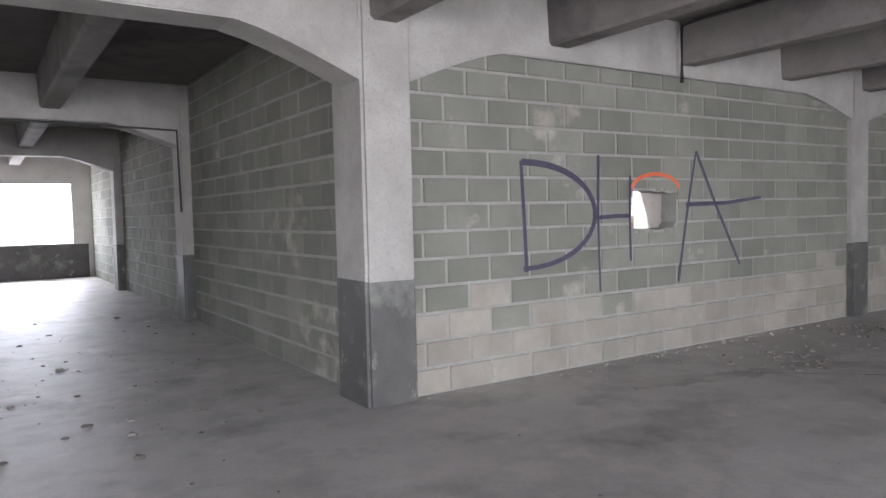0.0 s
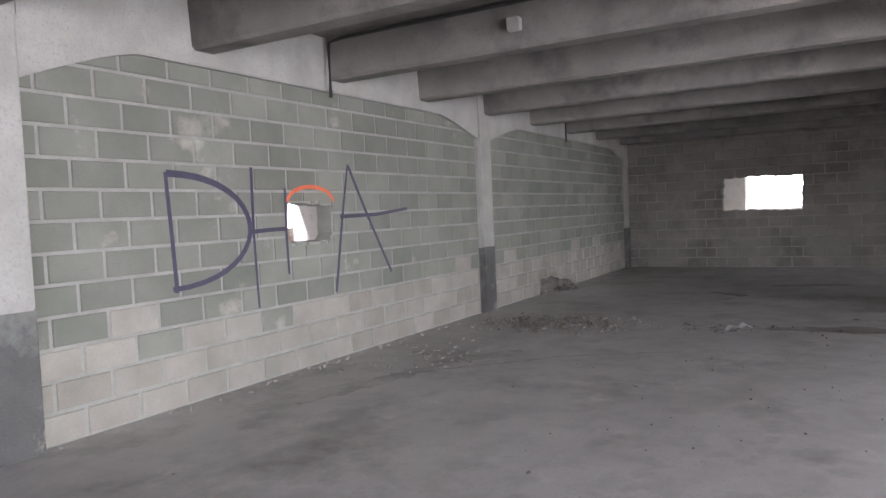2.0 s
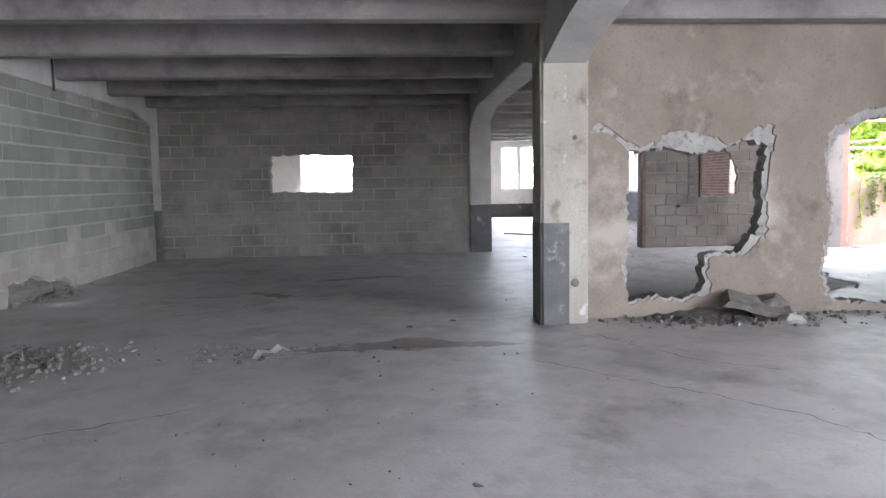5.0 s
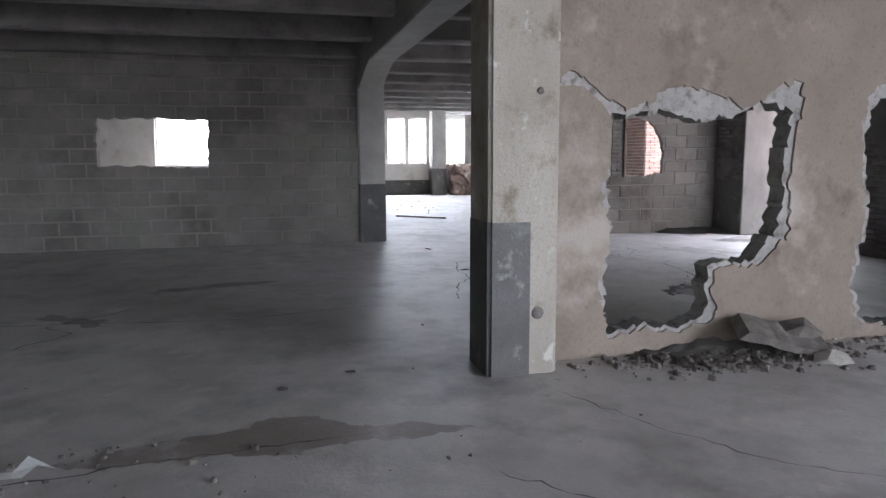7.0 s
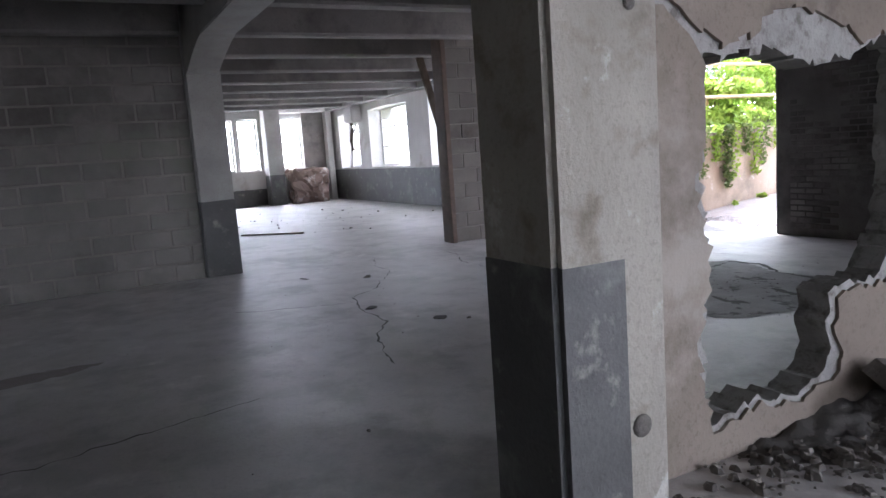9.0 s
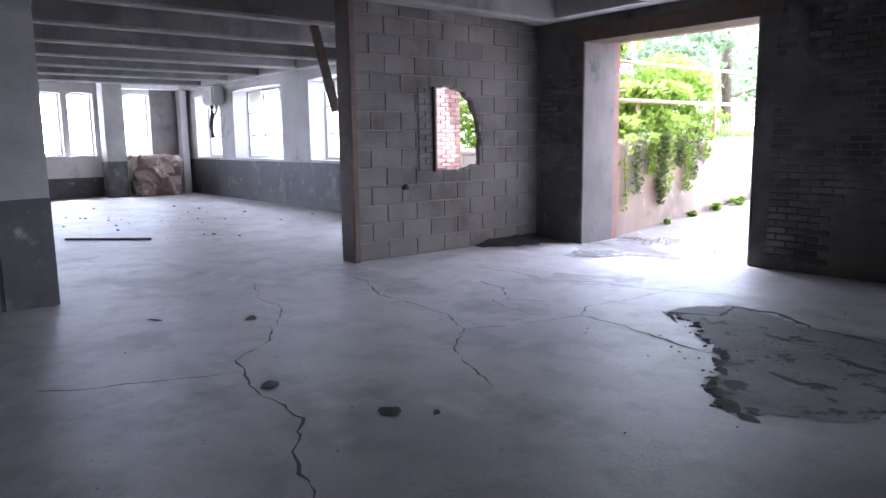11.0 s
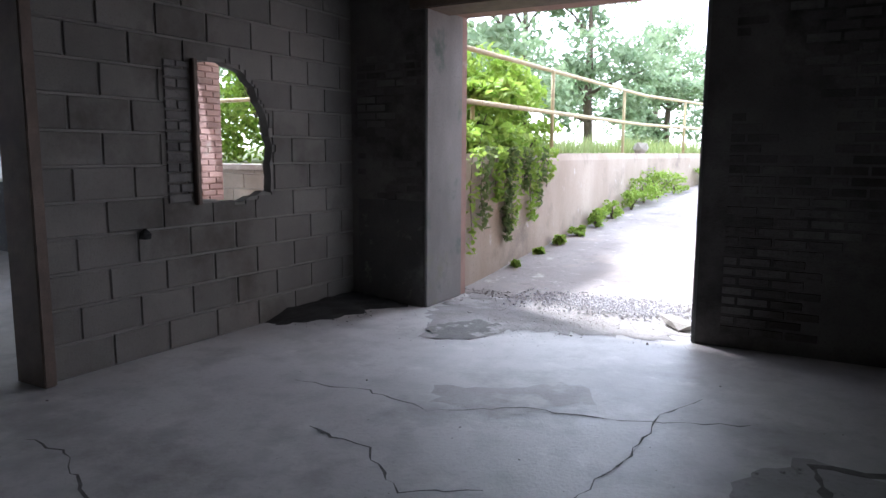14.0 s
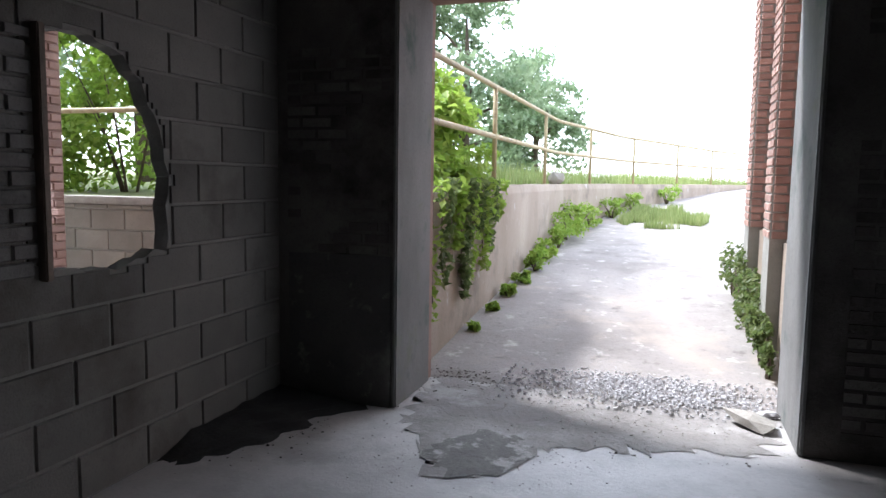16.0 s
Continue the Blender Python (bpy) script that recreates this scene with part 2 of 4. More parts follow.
def part(name, bm, material, parent=None, label=""):
    ob = new(name, mesh_of(name, bm, material))
    if parent is not None:
        ob.parent = parent
    return tagged(ob, label)


def thing(name, label, category, kind="", group="", at=None):
    ob = new(name)
    if at is not None:
        ob.matrix_basis = at
    ob.empty_display_size = 0.1
    return tagged(ob, label, category, group, kind)


def box(bm, x0, x1, y0, y1, z0, z1, bevel=0.0):
    geo = bmesh.ops.create_cube(bm, size=1, matrix=Matrix.LocRotScale(((x0 + x1) / 2, (y0 + y1) / 2, (z0 + z1) / 2), None, (abs(x1 - x0), abs(y1 - y0), abs(z1 - z0))))
    if bevel:
        edges = {e for v in geo["verts"] for e in v.link_edges}
        bmesh.ops.bevel(bm, geom=list(edges), offset=bevel, segments=2, affect="EDGES")
    return bm


def boxed(*dims, bevel=0.0):
    return box(bmesh.new(), *dims, bevel=bevel)


def slab(bm, loops, y0, y1):
    """A plate in the x-z plane, outline first and then its holes, from depth y0 to y1."""
    from mathutils.geometry import tessellate_polygon
    flat = [p for loop in loops for p in loop]
    tris = tessellate_polygon([[Vector((p[0], p[1], 0)) for p in loop] for loop in loops])
    front = [bm.verts.new((p[0], y0, p[1])) for p in flat]
    back = [bm.verts.new((p[0], y1, p[1])) for p in flat]
    for a, b, c in tris:
        if len({a, b, c}) == 3:
            bm.faces.new((front[a], front[b], front[c]))
            bm.faces.new((back[c], back[b], back[a]))
    k = 0
    for loop in loops:
        n = len(loop)
        for i in range(n):
            j = (i + 1) % n
            bm.faces.new((front[k + i], front[k + j], back[k + j], back[k + i]))
        k += n
    bmesh.ops.recalc_face_normals(bm, faces=bm.faces)
    return bm


def rect(u0, u1, z0, z1):
    return [(u0, z0), (u1, z0), (u1, z1), (u0, z1)]


def ragged(points, step=0.06, amount=0.022, seed=1):
    """A closed outline with a broken edge."""
    rng = random.Random(seed)
    out = []
    for i, p in enumerate(points):
        q = points[(i + 1) % len(points)]
        n = max(1, int(math.dist(p, q) / step))
        for k in range(n):
            f = k / n
            out.append((p[0] + (q[0] - p[0]) * f + rng.uniform(-amount, amount), p[1] + (q[1] - p[1]) * f + rng.uniform(-amount, amount)))
    return out


def inside(p, poly):
    hit = False
    for i in range(len(poly)):
        (xa, ya), (xb, yb) = poly[i], poly[i - 1]
        if (ya > p[1]) != (yb > p[1]) and p[0] < (xb - xa) * (p[1] - ya) / (yb - ya) + xa:
            hit = not hit
    return hit


BLOCK_MESHES = {}


def block_mesh(name, w, h, material, proud=0.012, bevel=0.006):
    key = (name, round(w, 2), round(h, 2), material.name)
    if key not in BLOCK_MESHES:
        bm = bmesh.new()
        a = [bm.verts.new((x, proud * 0.5, z)) for x, z in ((0, 0), (w, 0), (w, h), (0, h))]
        c = [bm.verts.new((x, -proud * 0.5, z)) for x, z in ((bevel, bevel), (w - bevel, bevel), (w - bevel, h - bevel), (bevel, h - bevel))]
        bm.faces.new(c)
        for i in range(4):
            bm.faces.new((a[i], a[(i + 1) % 4], c[(i + 1) % 4], c[i]))
        bmesh.ops.recalc_face_normals(bm, faces=bm.faces)
        BLOCK_MESHES[key] = mesh_of(name, bm, material)
    return BLOCK_MESHES[key]


def lay(parent, name, u0, u1, z0, z1, w, h, joint, material, holes=(), shift=0.0, low=None, proud=0.012, limit=300, near=0.0, skip=None, seed=5, chip=0.03):
    """Courses of blocks or bricks on the front of a wall, each piece an object under it; past the limit the farther ones are joined."""
    rng = random.Random(seed)
    pieces, row, z = [], 0, z0
    while z < z1 - 0.04:
        hh = min(h, z1 - z)
        u = u0 - (w / 2 if row % 2 else 0) - shift
        while u < u1 - 0.03:
            a, b = max(u, u0) + joint / 2, min(u + w, u1) - joint / 2
            if b - a > 0.03 and not (skip and skip((a + b) / 2, z + hh / 2)):
                pieces.append((a, z + joint / 2, b - a, hh - joint, row))
            u += w
        z, row = z + h, row + 1
    pieces.sort(key=lambda p: abs(p[0] - near))
    rest, cut = bmesh.new(), 0
    cells = {}
    for n, (a, zb, ww, hh, row) in enumerate(pieces):
        mat_ = low[1] if low and row < low[0] + (0 if rng.random() < 0.75 else 1) - (0 if rng.random() < 0.9 else 1) else material
        around = [(a, zb), (a + ww, zb), (a, zb + hh), (a + ww, zb + hh), (a + ww / 2, zb + hh / 2)]
        wide = [(a + ww * i / 4, zb + hh * j / 3) for i in range(5) for j in range(4)]
        broken = [hole for hole in holes if any(inside(p, hole) for p in wide)]
        if broken:
            if all(any(inside(p, hole) for hole in holes) for p in wide):
                continue
            bm = bmesh.new()
            nu, nz = max(1, round(ww / chip)), max(1, round(hh / chip))
            for i in range(nu):
                for j in range(nz):
                    p = (a + ww * (i + 0.5) / nu, zb + hh * (j + 0.5) / nz)
                    if not any(inside(q, hole) for hole in holes for q in (p, (p[0] - 0.02, p[1]), (p[0] + 0.02, p[1]), (p[0], p[1] - 0.02), (p[0], p[1] + 0.02))):
                        box(bm, a + ww * i / nu, a + ww * (i + 1) / nu, -proud / 2, proud / 2, zb + hh * j / nz, zb + hh * (j + 1) / nz)
            if len(bm.verts):
                bmesh.ops.remove_doubles(bm, verts=bm.verts, dist=0.0005)
                part(name, bm, mat_, parent)
            continue
        if n < limit:
            ob = new(name, block_mesh(name, ww, hh, mat_, proud))
            ob.parent = parent
            ob.location = (a, rng.uniform(-0.0015, 0.0015), zb)
        else:
            va = [rest.verts.new(p) for p in ((a, -proud / 2, zb), (a + ww, -proud / 2, zb), (a + ww, -proud / 2, zb + hh), (a, -proud / 2, zb + hh))]
            vb = [rest.verts.new((v.co.x, proud / 2, v.co.z)) for v in va]
            rest.faces.new(va)
            for i in range(4):
                rest.faces.new((va[i], vb[i], vb[(i + 1) % 4], va[(i + 1) % 4]))
    if len(rest.verts):
        tagged(part(name + "_courses", rest, material, parent), kind="stuff")
    else:
        rest.free()


def tube(bm, points, r, sides=8):
    rings = []
    for i, p in enumerate(points):
        p = Vector(p)
        d = (Vector(points[min(i + 1, len(points) - 1)]) - Vector(points[max(i - 1, 0)])).normalized()
        q = d.to_track_quat("Z", "Y").to_matrix()
        rr = r[i] if isinstance(r, (list, tuple)) else r
        rings.append([bm.verts.new(p + q @ Vector((math.cos(2 * math.pi * k / sides) * rr, math.sin(2 * math.pi * k / sides) * rr, 0))) for k in range(sides)])
    for a, b in zip(rings, rings[1:]):
        for k in range(sides):
            f = bm.faces.new((a[k], a[(k + 1) % sides], b[(k + 1) % sides], b[k]))
            f.smooth = True
    bm.faces.new(rings[0][::-1])
    bm.faces.new(rings[-1])
    return bm


def stone(bm, at, size, rng, flat=0.6):
    geo = bmesh.ops.create_icosphere(bm, subdivisions=1, radius=1)
    turn = Euler((rng.uniform(-0.4, 0.4), rng.uniform(-0.4, 0.4), rng.uniform(0, 6.3))).to_matrix()
    for v in geo["verts"]:
        k = size * rng.uniform(0.65, 1.15)
        p = turn @ Vector((v.co.x * k * 1.25, v.co.y * k * 0.85, v.co.z * k * flat))
        v.co = Vector(at) + Vector((p.x, p.y, max(p.z + size * flat * 0.5, 0.0)))


def stones(count, place, size, seed, flat=0.6):
    """Angular bits scattered by place(rng), as one cheap mesh."""
    rng = random.Random(seed)
    verts, faces = [], []
    for _ in range(count):
        x, y, z = place(rng)
        s = size[0] + (size[1] - size[0]) * rng.random() ** 2.5
        a0 = rng.uniform(0, 6.3)
        base = len(verts)
        n = 5
        for k in range(n):
            a = a0 + k * 2 * math.pi / n + rng.uniform(-0.3, 0.3)
            r = s * rng.uniform(0.7, 1.3)
            verts.append((x + math.cos(a) * r, y + math.sin(a) * r * 0.75, z))
        top = [(x + (vx - x) * rng.uniform(0.5, 0.8), y + (vy - y) * rng.uniform(0.5, 0.8), z + s * flat * rng.uniform(0.6, 1.3)) for vx, vy, vz in verts[base:]]
        verts += top
        for k in range(n):
            j = (k + 1) % n
            faces.append((base + k, base + j, base + n + j, base + n + k))
        faces.append(tuple(base + n + k for k in range(n)))
    me = bpy.data.meshes.new("bits")
    me.from_pydata(verts, [], faces)
    bm = bmesh.new()
    bm.from_mesh(me)
    bpy.data.meshes.remove(me)
    return bm


def leaves(points, size, seed, droop=0.3):
    """Many small pointed leaves, two triangles each, at the points."""
    rng = random.Random(seed)
    verts, faces = [], []
    for p in points:
        s = size * rng.uniform(0.6, 1.3)
        q = Euler((rng.uniform(-1.1, 1.1), rng.uniform(-1.1, 1.1), rng.uniform(0, 6.3))).to_matrix()
        b = len(verts)
        for c in ((-0.5, 0, 0), (0, 0.32, 0.08), (0.55, 0, -droop * 0.3), (0, -0.32, 0.08)):
            v = q @ Vector(c) * s
            verts.append((p[0] + v.x, p[1] + v.y, p[2] + v.z))
        faces += [(b, b + 1, b + 2), (b, b + 2, b + 3)]
    me = bpy.data.meshes.new("leaves")
    me.from_pydata(verts, [], faces)
    bm = bmesh.new()
    bm.from_mesh(me)
    bpy.data.meshes.remove(me)
    return bm


# ---- levels and grid ----
SLAB_Z = 3.42      # underside of the floor slab above
JOIST_Z = 2.98     # underside of the joists
BEAM_Z = 2.86      # underside of the main beams
WEST, SOUTH, EAST, NORTH = -6.0, -8.2, 32.0, 21.3
FACE = pose(0, 0, 0)

# ---- floor and ceiling ----
floor_bm = bmesh.new()
xs = [WEST - 0.3 + k * 0.5 for k in range(78)]
ys = [-8.98 + k * 0.5 for k in range(62)]
grid = [[floor_bm.verts.new((x, y, 0.0)) for y in ys] for x in xs]
for i in range(len(xs) - 1):
    for j in range(len(ys) - 1):
        f = floor_bm.faces.new((grid[i][j], grid[i + 1][j], grid[i + 1][j + 1], grid[i][j + 1]))
        f.smooth = True
tagged(part("floor", floor_bm, FLOOR), "worn dusty grey concrete floor with stains and cracks", "floor", kind="structure")
tagged(part("ceiling", boxed(WEST - 0.3, EAST + 0.4, SOUTH - 0.8, NORTH + 0.4, SLAB_Z, SLAB_Z + 0.3), CEIL), "grimy whitewashed concrete ceiling slab, colour lowered for its shade", "ceiling", kind="structure")


# ---- concrete frame: pillars, main beams with haunches, joists ----
def pillar(x0, x1, y0, y1, label, rng_seed, band=1.0, coat=None, dado_from=None):
    p = thing("pillar", label, "pillar", "structure", "concrete pillars")
    rng = random.Random(rng_seed)
    bm = bmesh.new()
    box(bm, x0, x1, y0, y1, -0.02, SLAB_Z + 0.02, bevel=0.025)
    part("shaft", bm, coat or WHITEWASH, p, "off-white limewashed concrete shaft with chips")
    bm = bmesh.new()
    e = 0.004
    zs = band + 0.01
    box(bm, x0 - e, x1 + e, (y0 if dado_from is None else dado_from) - e, y1 + e, -0.06, zs, bevel=0.026)
    for v in bm.verts:
        if v.co.z > zs - 0.03:
            v.co.z += rng.uniform(-0.008, 0.008)
    part("dado", bm, DADO, p, "worn dark grey painted lower band")
    return p


def beam(name, label, x0, x1, y0, y1, bottom, material=WHITEWASH, haunches=(), along="x"):
    """A concrete beam; haunches are (place of the pillar's face, direction, length, drop)."""
    b = thing(name, label, "beam", "structure", "concrete beams")
    part("web", boxed(x0, x1, y0, y1, bottom, SLAB_Z + 0.01, bevel=0.012), material, b)
    for s, d, length, drop in haunches:
        curve = [(s, bottom - drop)] + [(s + d * length * f, bottom - drop * (1 - f) ** 1.25 * (1 - 0.0 * f)) for f in (0.2, 0.4, 0.6, 0.8, 1.0)] + [(s + d * length, bottom + 0.1), (s, bottom + 0.1)]
        bm = bmesh.new()
        if along == "x":
            slab(bm, [curve], y0 + 0.002, y1 - 0.002)
        else:
            slab(bm, [curve], 0, abs(x1 - x0) - 0.004)
            bmesh.ops.transform(bm, matrix=Matrix(((0, 1, 0, min(x0, x1) + 0.002), (1, 0, 0, 0), (0, 0, 1, 0), (0, 0, 0, 1))), verts=bm.verts)
            bmesh.ops.recalc_face_normals(bm, faces=bm.faces)
        part("haunch", bm, material, b)
    return b


PA = "whitewashed square concrete pillar with a dark dado, beside a block wall"
pillar(2.47, 2.91, 4.85, 5.40, PA, 1)
pillar(9.62, 10.02, 4.85, 5.30, PA, 2)
pillar(17.42, 17.72, 4.85, 5.30, PA, 3)
pillar(2.47, 2.91, 10.60, 11.05, PA, 4)
pillar(2.47, 2.91, 16.45, 16.90, PA, 5)
pillar(9.95, 10.40, -1.75, -1.27, "whitewashed concrete pillar with a chipped dark dado at a broken wall", 6, 1.04, GRIMY, -1.575)
pillar(17.60, 18.02, -1.82, -1.37, "whitewashed concrete pillar at the end of a block wall", 7)
pillar(24.9, 25.3, -1.82, -1.37, "whitewashed concrete pillar in the bright back room", 8)
HB = "whitewashed concrete main beam with sloping haunches"
beam("main_beam", HB, WEST, 2.47, 4.87, 5.25, BEAM_Z, haunches=[(2.47, -1, 0.95, 0.34)])
beam("main_beam", HB, 2.91, 9.62, 4.87, 5.25, BEAM_Z, haunches=[(2.91, 1, 0.95, 0.32), (9.62, -1, 1.1, 0.26)])
beam("main_beam", HB, 10.02, 17.42, 4.87, 5.25, BEAM_Z, haunches=[(10.02, 1, 1.1, 0.26), (17.42, -1, 1.1, 0.26)])
for yy in (10.62, 16.47):
    beam("main_beam", HB, WEST, 2.47, yy, yy + 0.38, BEAM_Z - 0.02, haunches=[(2.47, -1, 0.95, 0.3)])
beam("main_beam", HB, WEST, 9.95, -1.72, -1.30, BEAM_Z, haunches=[(9.95, -1, 1.35, 0.28)])
beam("main_beam", HB, 10.40, 17.60, -1.79, -1.40, BEAM_Z, haunches=[(10.40, 1, 1.2, 0.28), (17.60, -1, 1.2, 0.28)])
beam("main_beam", HB, 18.02, 24.9, -1.79, -1.40, BEAM_Z, haunches=[(18.02, 1, 1.2, 0.28), (24.9, -1, 1.2, 0.28)])
beam("main_beam", HB, 25.3, EAST, -1.79, -1.40, BEAM_Z, haunches=[(25.3, 1, 1.2, 0.28)])
beam("edge_beam", "pale concrete edge beam along the outer wall", 10.45, 17.9, SOUTH + 0.0, SOUTH + 0.32, 3.03)
beam("edge_beam", "pale concrete edge beam along the outer wall", 17.9, EAST, SOUTH + 0.0, SOUTH + 0.32, 2.98)
JL = "grimy whitewashed concrete ceiling joist, colour lowered for its shade"


def joist(x, y0, y1, bottom=JOIST_Z):
    bm = bmesh.new()
    w, taper = 0.26, 0.025
    prof = [(-taper, SLAB_Z + 0.01), (0.0, bottom + 0.03), (0.03, bottom), (w - 0.03, bottom), (w, bottom + 0.03), (w + taper, SLAB_Z + 0.01)]
    slab(bm, [prof], y0, y1)
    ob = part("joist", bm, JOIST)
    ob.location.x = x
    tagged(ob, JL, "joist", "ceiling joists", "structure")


for k in range(-3, 17):
    x = 0.75 + 1.815 * k
    if x < 2.0:
        for ya, yb in ((5.25, 10.62), (11.0, 16.47), (16.85, NORTH)):
            joist(x, ya, yb)
    if x < 17.3:
        joist(x, -1.30, 4.87)
        joist(x, SOUTH + (0.32 if x > 10.5 else 0), -1.72 if x < 10 else -1.79)
    if x > 18.1:
        joist(x, -1.40, 8.0)
        joist(x, SOUTH + 0.32, -1.79)
    if 2.9 < x < 17.3:
        joist(x, 5.25, 11.5)


# ---- block walls ----
# Mortar for the partition, darkened along with its blocks for the shade there.
PARTITION_BED = surface("partition_bed", ((0.17, 0.157, 0.142), (0.245, 0.227, 0.207)), 2, 0.95, 0.7, fine=70)


def block_wall(name, label, at, length, holes=(), height=2.9, thick=0.2, block=BLOCK, mortar=MORTAR, low=None, shift=0.0, near=0.0, seed=5, joint=0.026):
    w = thing(name, label, "wall", "structure", at=at)
    part("mortar_bed", slab(bmesh.new(), [rect(0, length, -0.03, height), *holes], 0.006, thick), mortar, w, "pale mortar joints")
    lay(w, "block", 0, length, 0.0, height, 0.45, 0.225, joint, block, holes, shift, low, near=near, seed=seed)
    return w


HOLE_DHA = ragged([(2.58, 1.29), (3.20, 1.28), (3.28, 1.36), (3.28, 1.66), (2.60, 1.68)], 0.07, 0.012, 2)
block_wall("wall_north_1", "grey concrete block wall with spray-painted letters and a square hole", pose(2.91, 4.93, 0), 6.71, [HOLE_DHA], 2.87, low=(3, BLOCK_DUST), shift=0.1)
HOLE_LOW = ragged([(1.95, 0.02), (3.75, 0.02), (3.5, 0.16), (2.95, 0.2), (2.6, 0.33), (2.2, 0.26), (1.97, 0.28)], 0.08, 0.02, 3)
block_wall("wall_north_2", "grey concrete block wall with a hole broken at the floor", pose(10.02, 4.93, 0), 7.40, [HOLE_LOW], 2.87, low=(3, BLOCK_DUST), shift=0.2)
HOLE_EAST = ragged([(2.20, 1.32), (3.82, 1.27), (3.84, 2.03), (2.2, 2.05)], 0.08, 0.02, 4)
block_wall("wall_east", "grey-brown block wall with a square hole, colour raised for missing light", pose(17.65, 4.86, 0, 0, 0, -90), 6.23, [HOLE_EAST], JOIST_Z + 0.45, block=BLOCK_EAST, mortar=MORTAR_DARK)
for ya, yb in ((10.60, 5.40), (16.45, 11.05), (NORTH, 16.90)):
    block_wall("wall_corridor", "grey concrete block wall along the corridor", pose(2.62, ya, 0, 0, 0, -90), ya - yb, [], SLAB_Z, shift=0.13)
HOLE_PART = ragged([(1.22, 1.07), (1.62, 1.06), (1.98, 1.12), (2.02, 1.4), (1.97, 1.72), (1.86, 1.86), (1.84, 1.98), (1.72, 2.07), (1.5, 2.13), (1.24, 2.13)], 0.07, 0.02, 5)
block_wall("partition", "grey-brown block partition with a ragged window hole", pose(17.68, -5.08, 0, 0, 0, -90), 3.12, [HOLE_PART], 3.12, 0.09, block=BLOCK_DARK, mortar=PARTITION_BED, near=1.0, joint=0.016)
tagged(part("partition_post", boxed(17.60, 17.90, -5.08, -5.0, 0, SLAB_Z, bevel=0.008), STEEL), "dark steel post closing the end of the block partition", "post", kind="structure")

# ---- the broken plaster wall ----
B1 = ragged([(0.50, 0.18), (0.80, 0.22), (1.05, 0.18), (1.30, 0.26), (1.31, 0.45), (1.30, 0.63), (1.50, 0.65), (1.72, 0.66), (1.80, 0.80), (1.90, 0.90), (1.93, 1.3), (1.96, 1.78), (1.75, 1.83), (1.50, 1.74), (1.15, 1.69), (0.9, 1.76), (0.55, 1.72), (0.40, 1.74), (0.14, 1.80), (0.12, 1.72), (0.36, 1.68), (0.48, 1.58), (0.50, 1.0), (0.48, 0.5)], 0.035, 0.026, 7)
B2 = ragged([(2.72, 0.14), (3.3, 0.05), (4.1, 0.05), (4.15, 1.2), (4.05, 2.0), (3.4, 2.1), (2.95, 2.0), (2.68, 1.8), (2.62, 1.5), (2.68, 1.2), (2.72, 0.9), (2.60, 0.5)], 0.035, 0.028, 8)
bw = thing("wall_broken", "brown plastered wall with two ragged broken openings", "wall", "structure", at=pose(10.22, -1.75, 0, 0, 0, -90))
part("masonry", slab(bmesh.new(), [rect(0, 6.45, -0.03, SLAB_Z), B1, B2], 0.012, 0.18), BARE, bw, "broken grey masonry core")
P1 = [(u + (0.07 if u > 1.2 else -0.015) + 0.03 * math.sin(z * 9), z + (0.13 + 0.09 * math.sin(u * 7) if z > 1.4 else -0.03)) for u, z in B1]
P2 = [(u + (0.05 if u > 3.2 else -0.05), z + (0.1 if z > 1.2 else 0.0)) for u, z in B2]
part("plaster", slab(bmesh.new(), [rect(0, 6.45, -0.03, SLAB_Z), P1, P2], -0.006, 0.014), PLASTER, bw, "stained brown plaster coat")

# ---- outer south wall with the door and the windows of the back room ----
def arched(u0, u1, z0, z1, rise=0.035):
    return [(u0, z0), (u1, z0)] + [(u0 + (u1 - u0) * (1 - f), z1 - rise * (2 * f - 1) ** 2) for f in (0, 0.12, 0.3, 0.5, 0.7, 0.88, 1)]


def south_u(x):
    return 32.4 - x


door_hole = rect(south_u(16.85), south_u(14.40), -0.02, 2.76)
holes = [door_hole] + [arched(south_u(b), south_u(a), 1.05 if a > 20 else 0.3, 2.80) for a, b in ROOM_WINDOWS] + [rect(south_u(b), south_u(a), 0.8, 2.8) for a, b in SOUTH_OPENINGS]
ws = thing("wall_south", "thick old brick outer wall, limewash darkened for its shade", "wall", "structure", at=pose(32.4, SOUTH, 0, 0, 0, 180))
part("inner_leaf", slab(bmesh.new(), [rect(14.5, 38.7, -0.03, SLAB_Z), *[h for h in holes if h[0][0] > 14.5]], 0.0, 0.45), SOUTH_MAT, ws, "limewashed brick darkened for its shade")
part("inner_leaf", slab(bmesh.new(), [rect(0, 14.5, -0.03, SLAB_Z), rect(south_u(20.35), south_u(18.1), 0.3, 2.9), *[h for h in holes[2:] if h[0][0] < 14.5]], 0.0, 0.45), ROOM_WALL, ws, "pale limewashed brick")
part("outer_leaf", slab(bmesh.new(), [rect(11.0, 38.7, -0.4, 6.5), *[h for h in holes if h[0][0] > 11.0]], 0.45, 0.8), BRICK_OUT, ws, "red brick outer face")
part("outer_leaf", slab(bmesh.new(), [rect(0, 11.0, -0.4, 6.5), *[h for h in holes if h[0][0] < 11.0]], 0.45, 0.8), ROOM_WALL, ws, "limewashed outer leaf")
part("jamb", boxed(south_u(16.85) - 0.002, south_u(16.85) + 0.03, -0.01, 0.66, 0, 2.75, bevel=0.01), RENDER, ws, "cement-rendered door jamb")
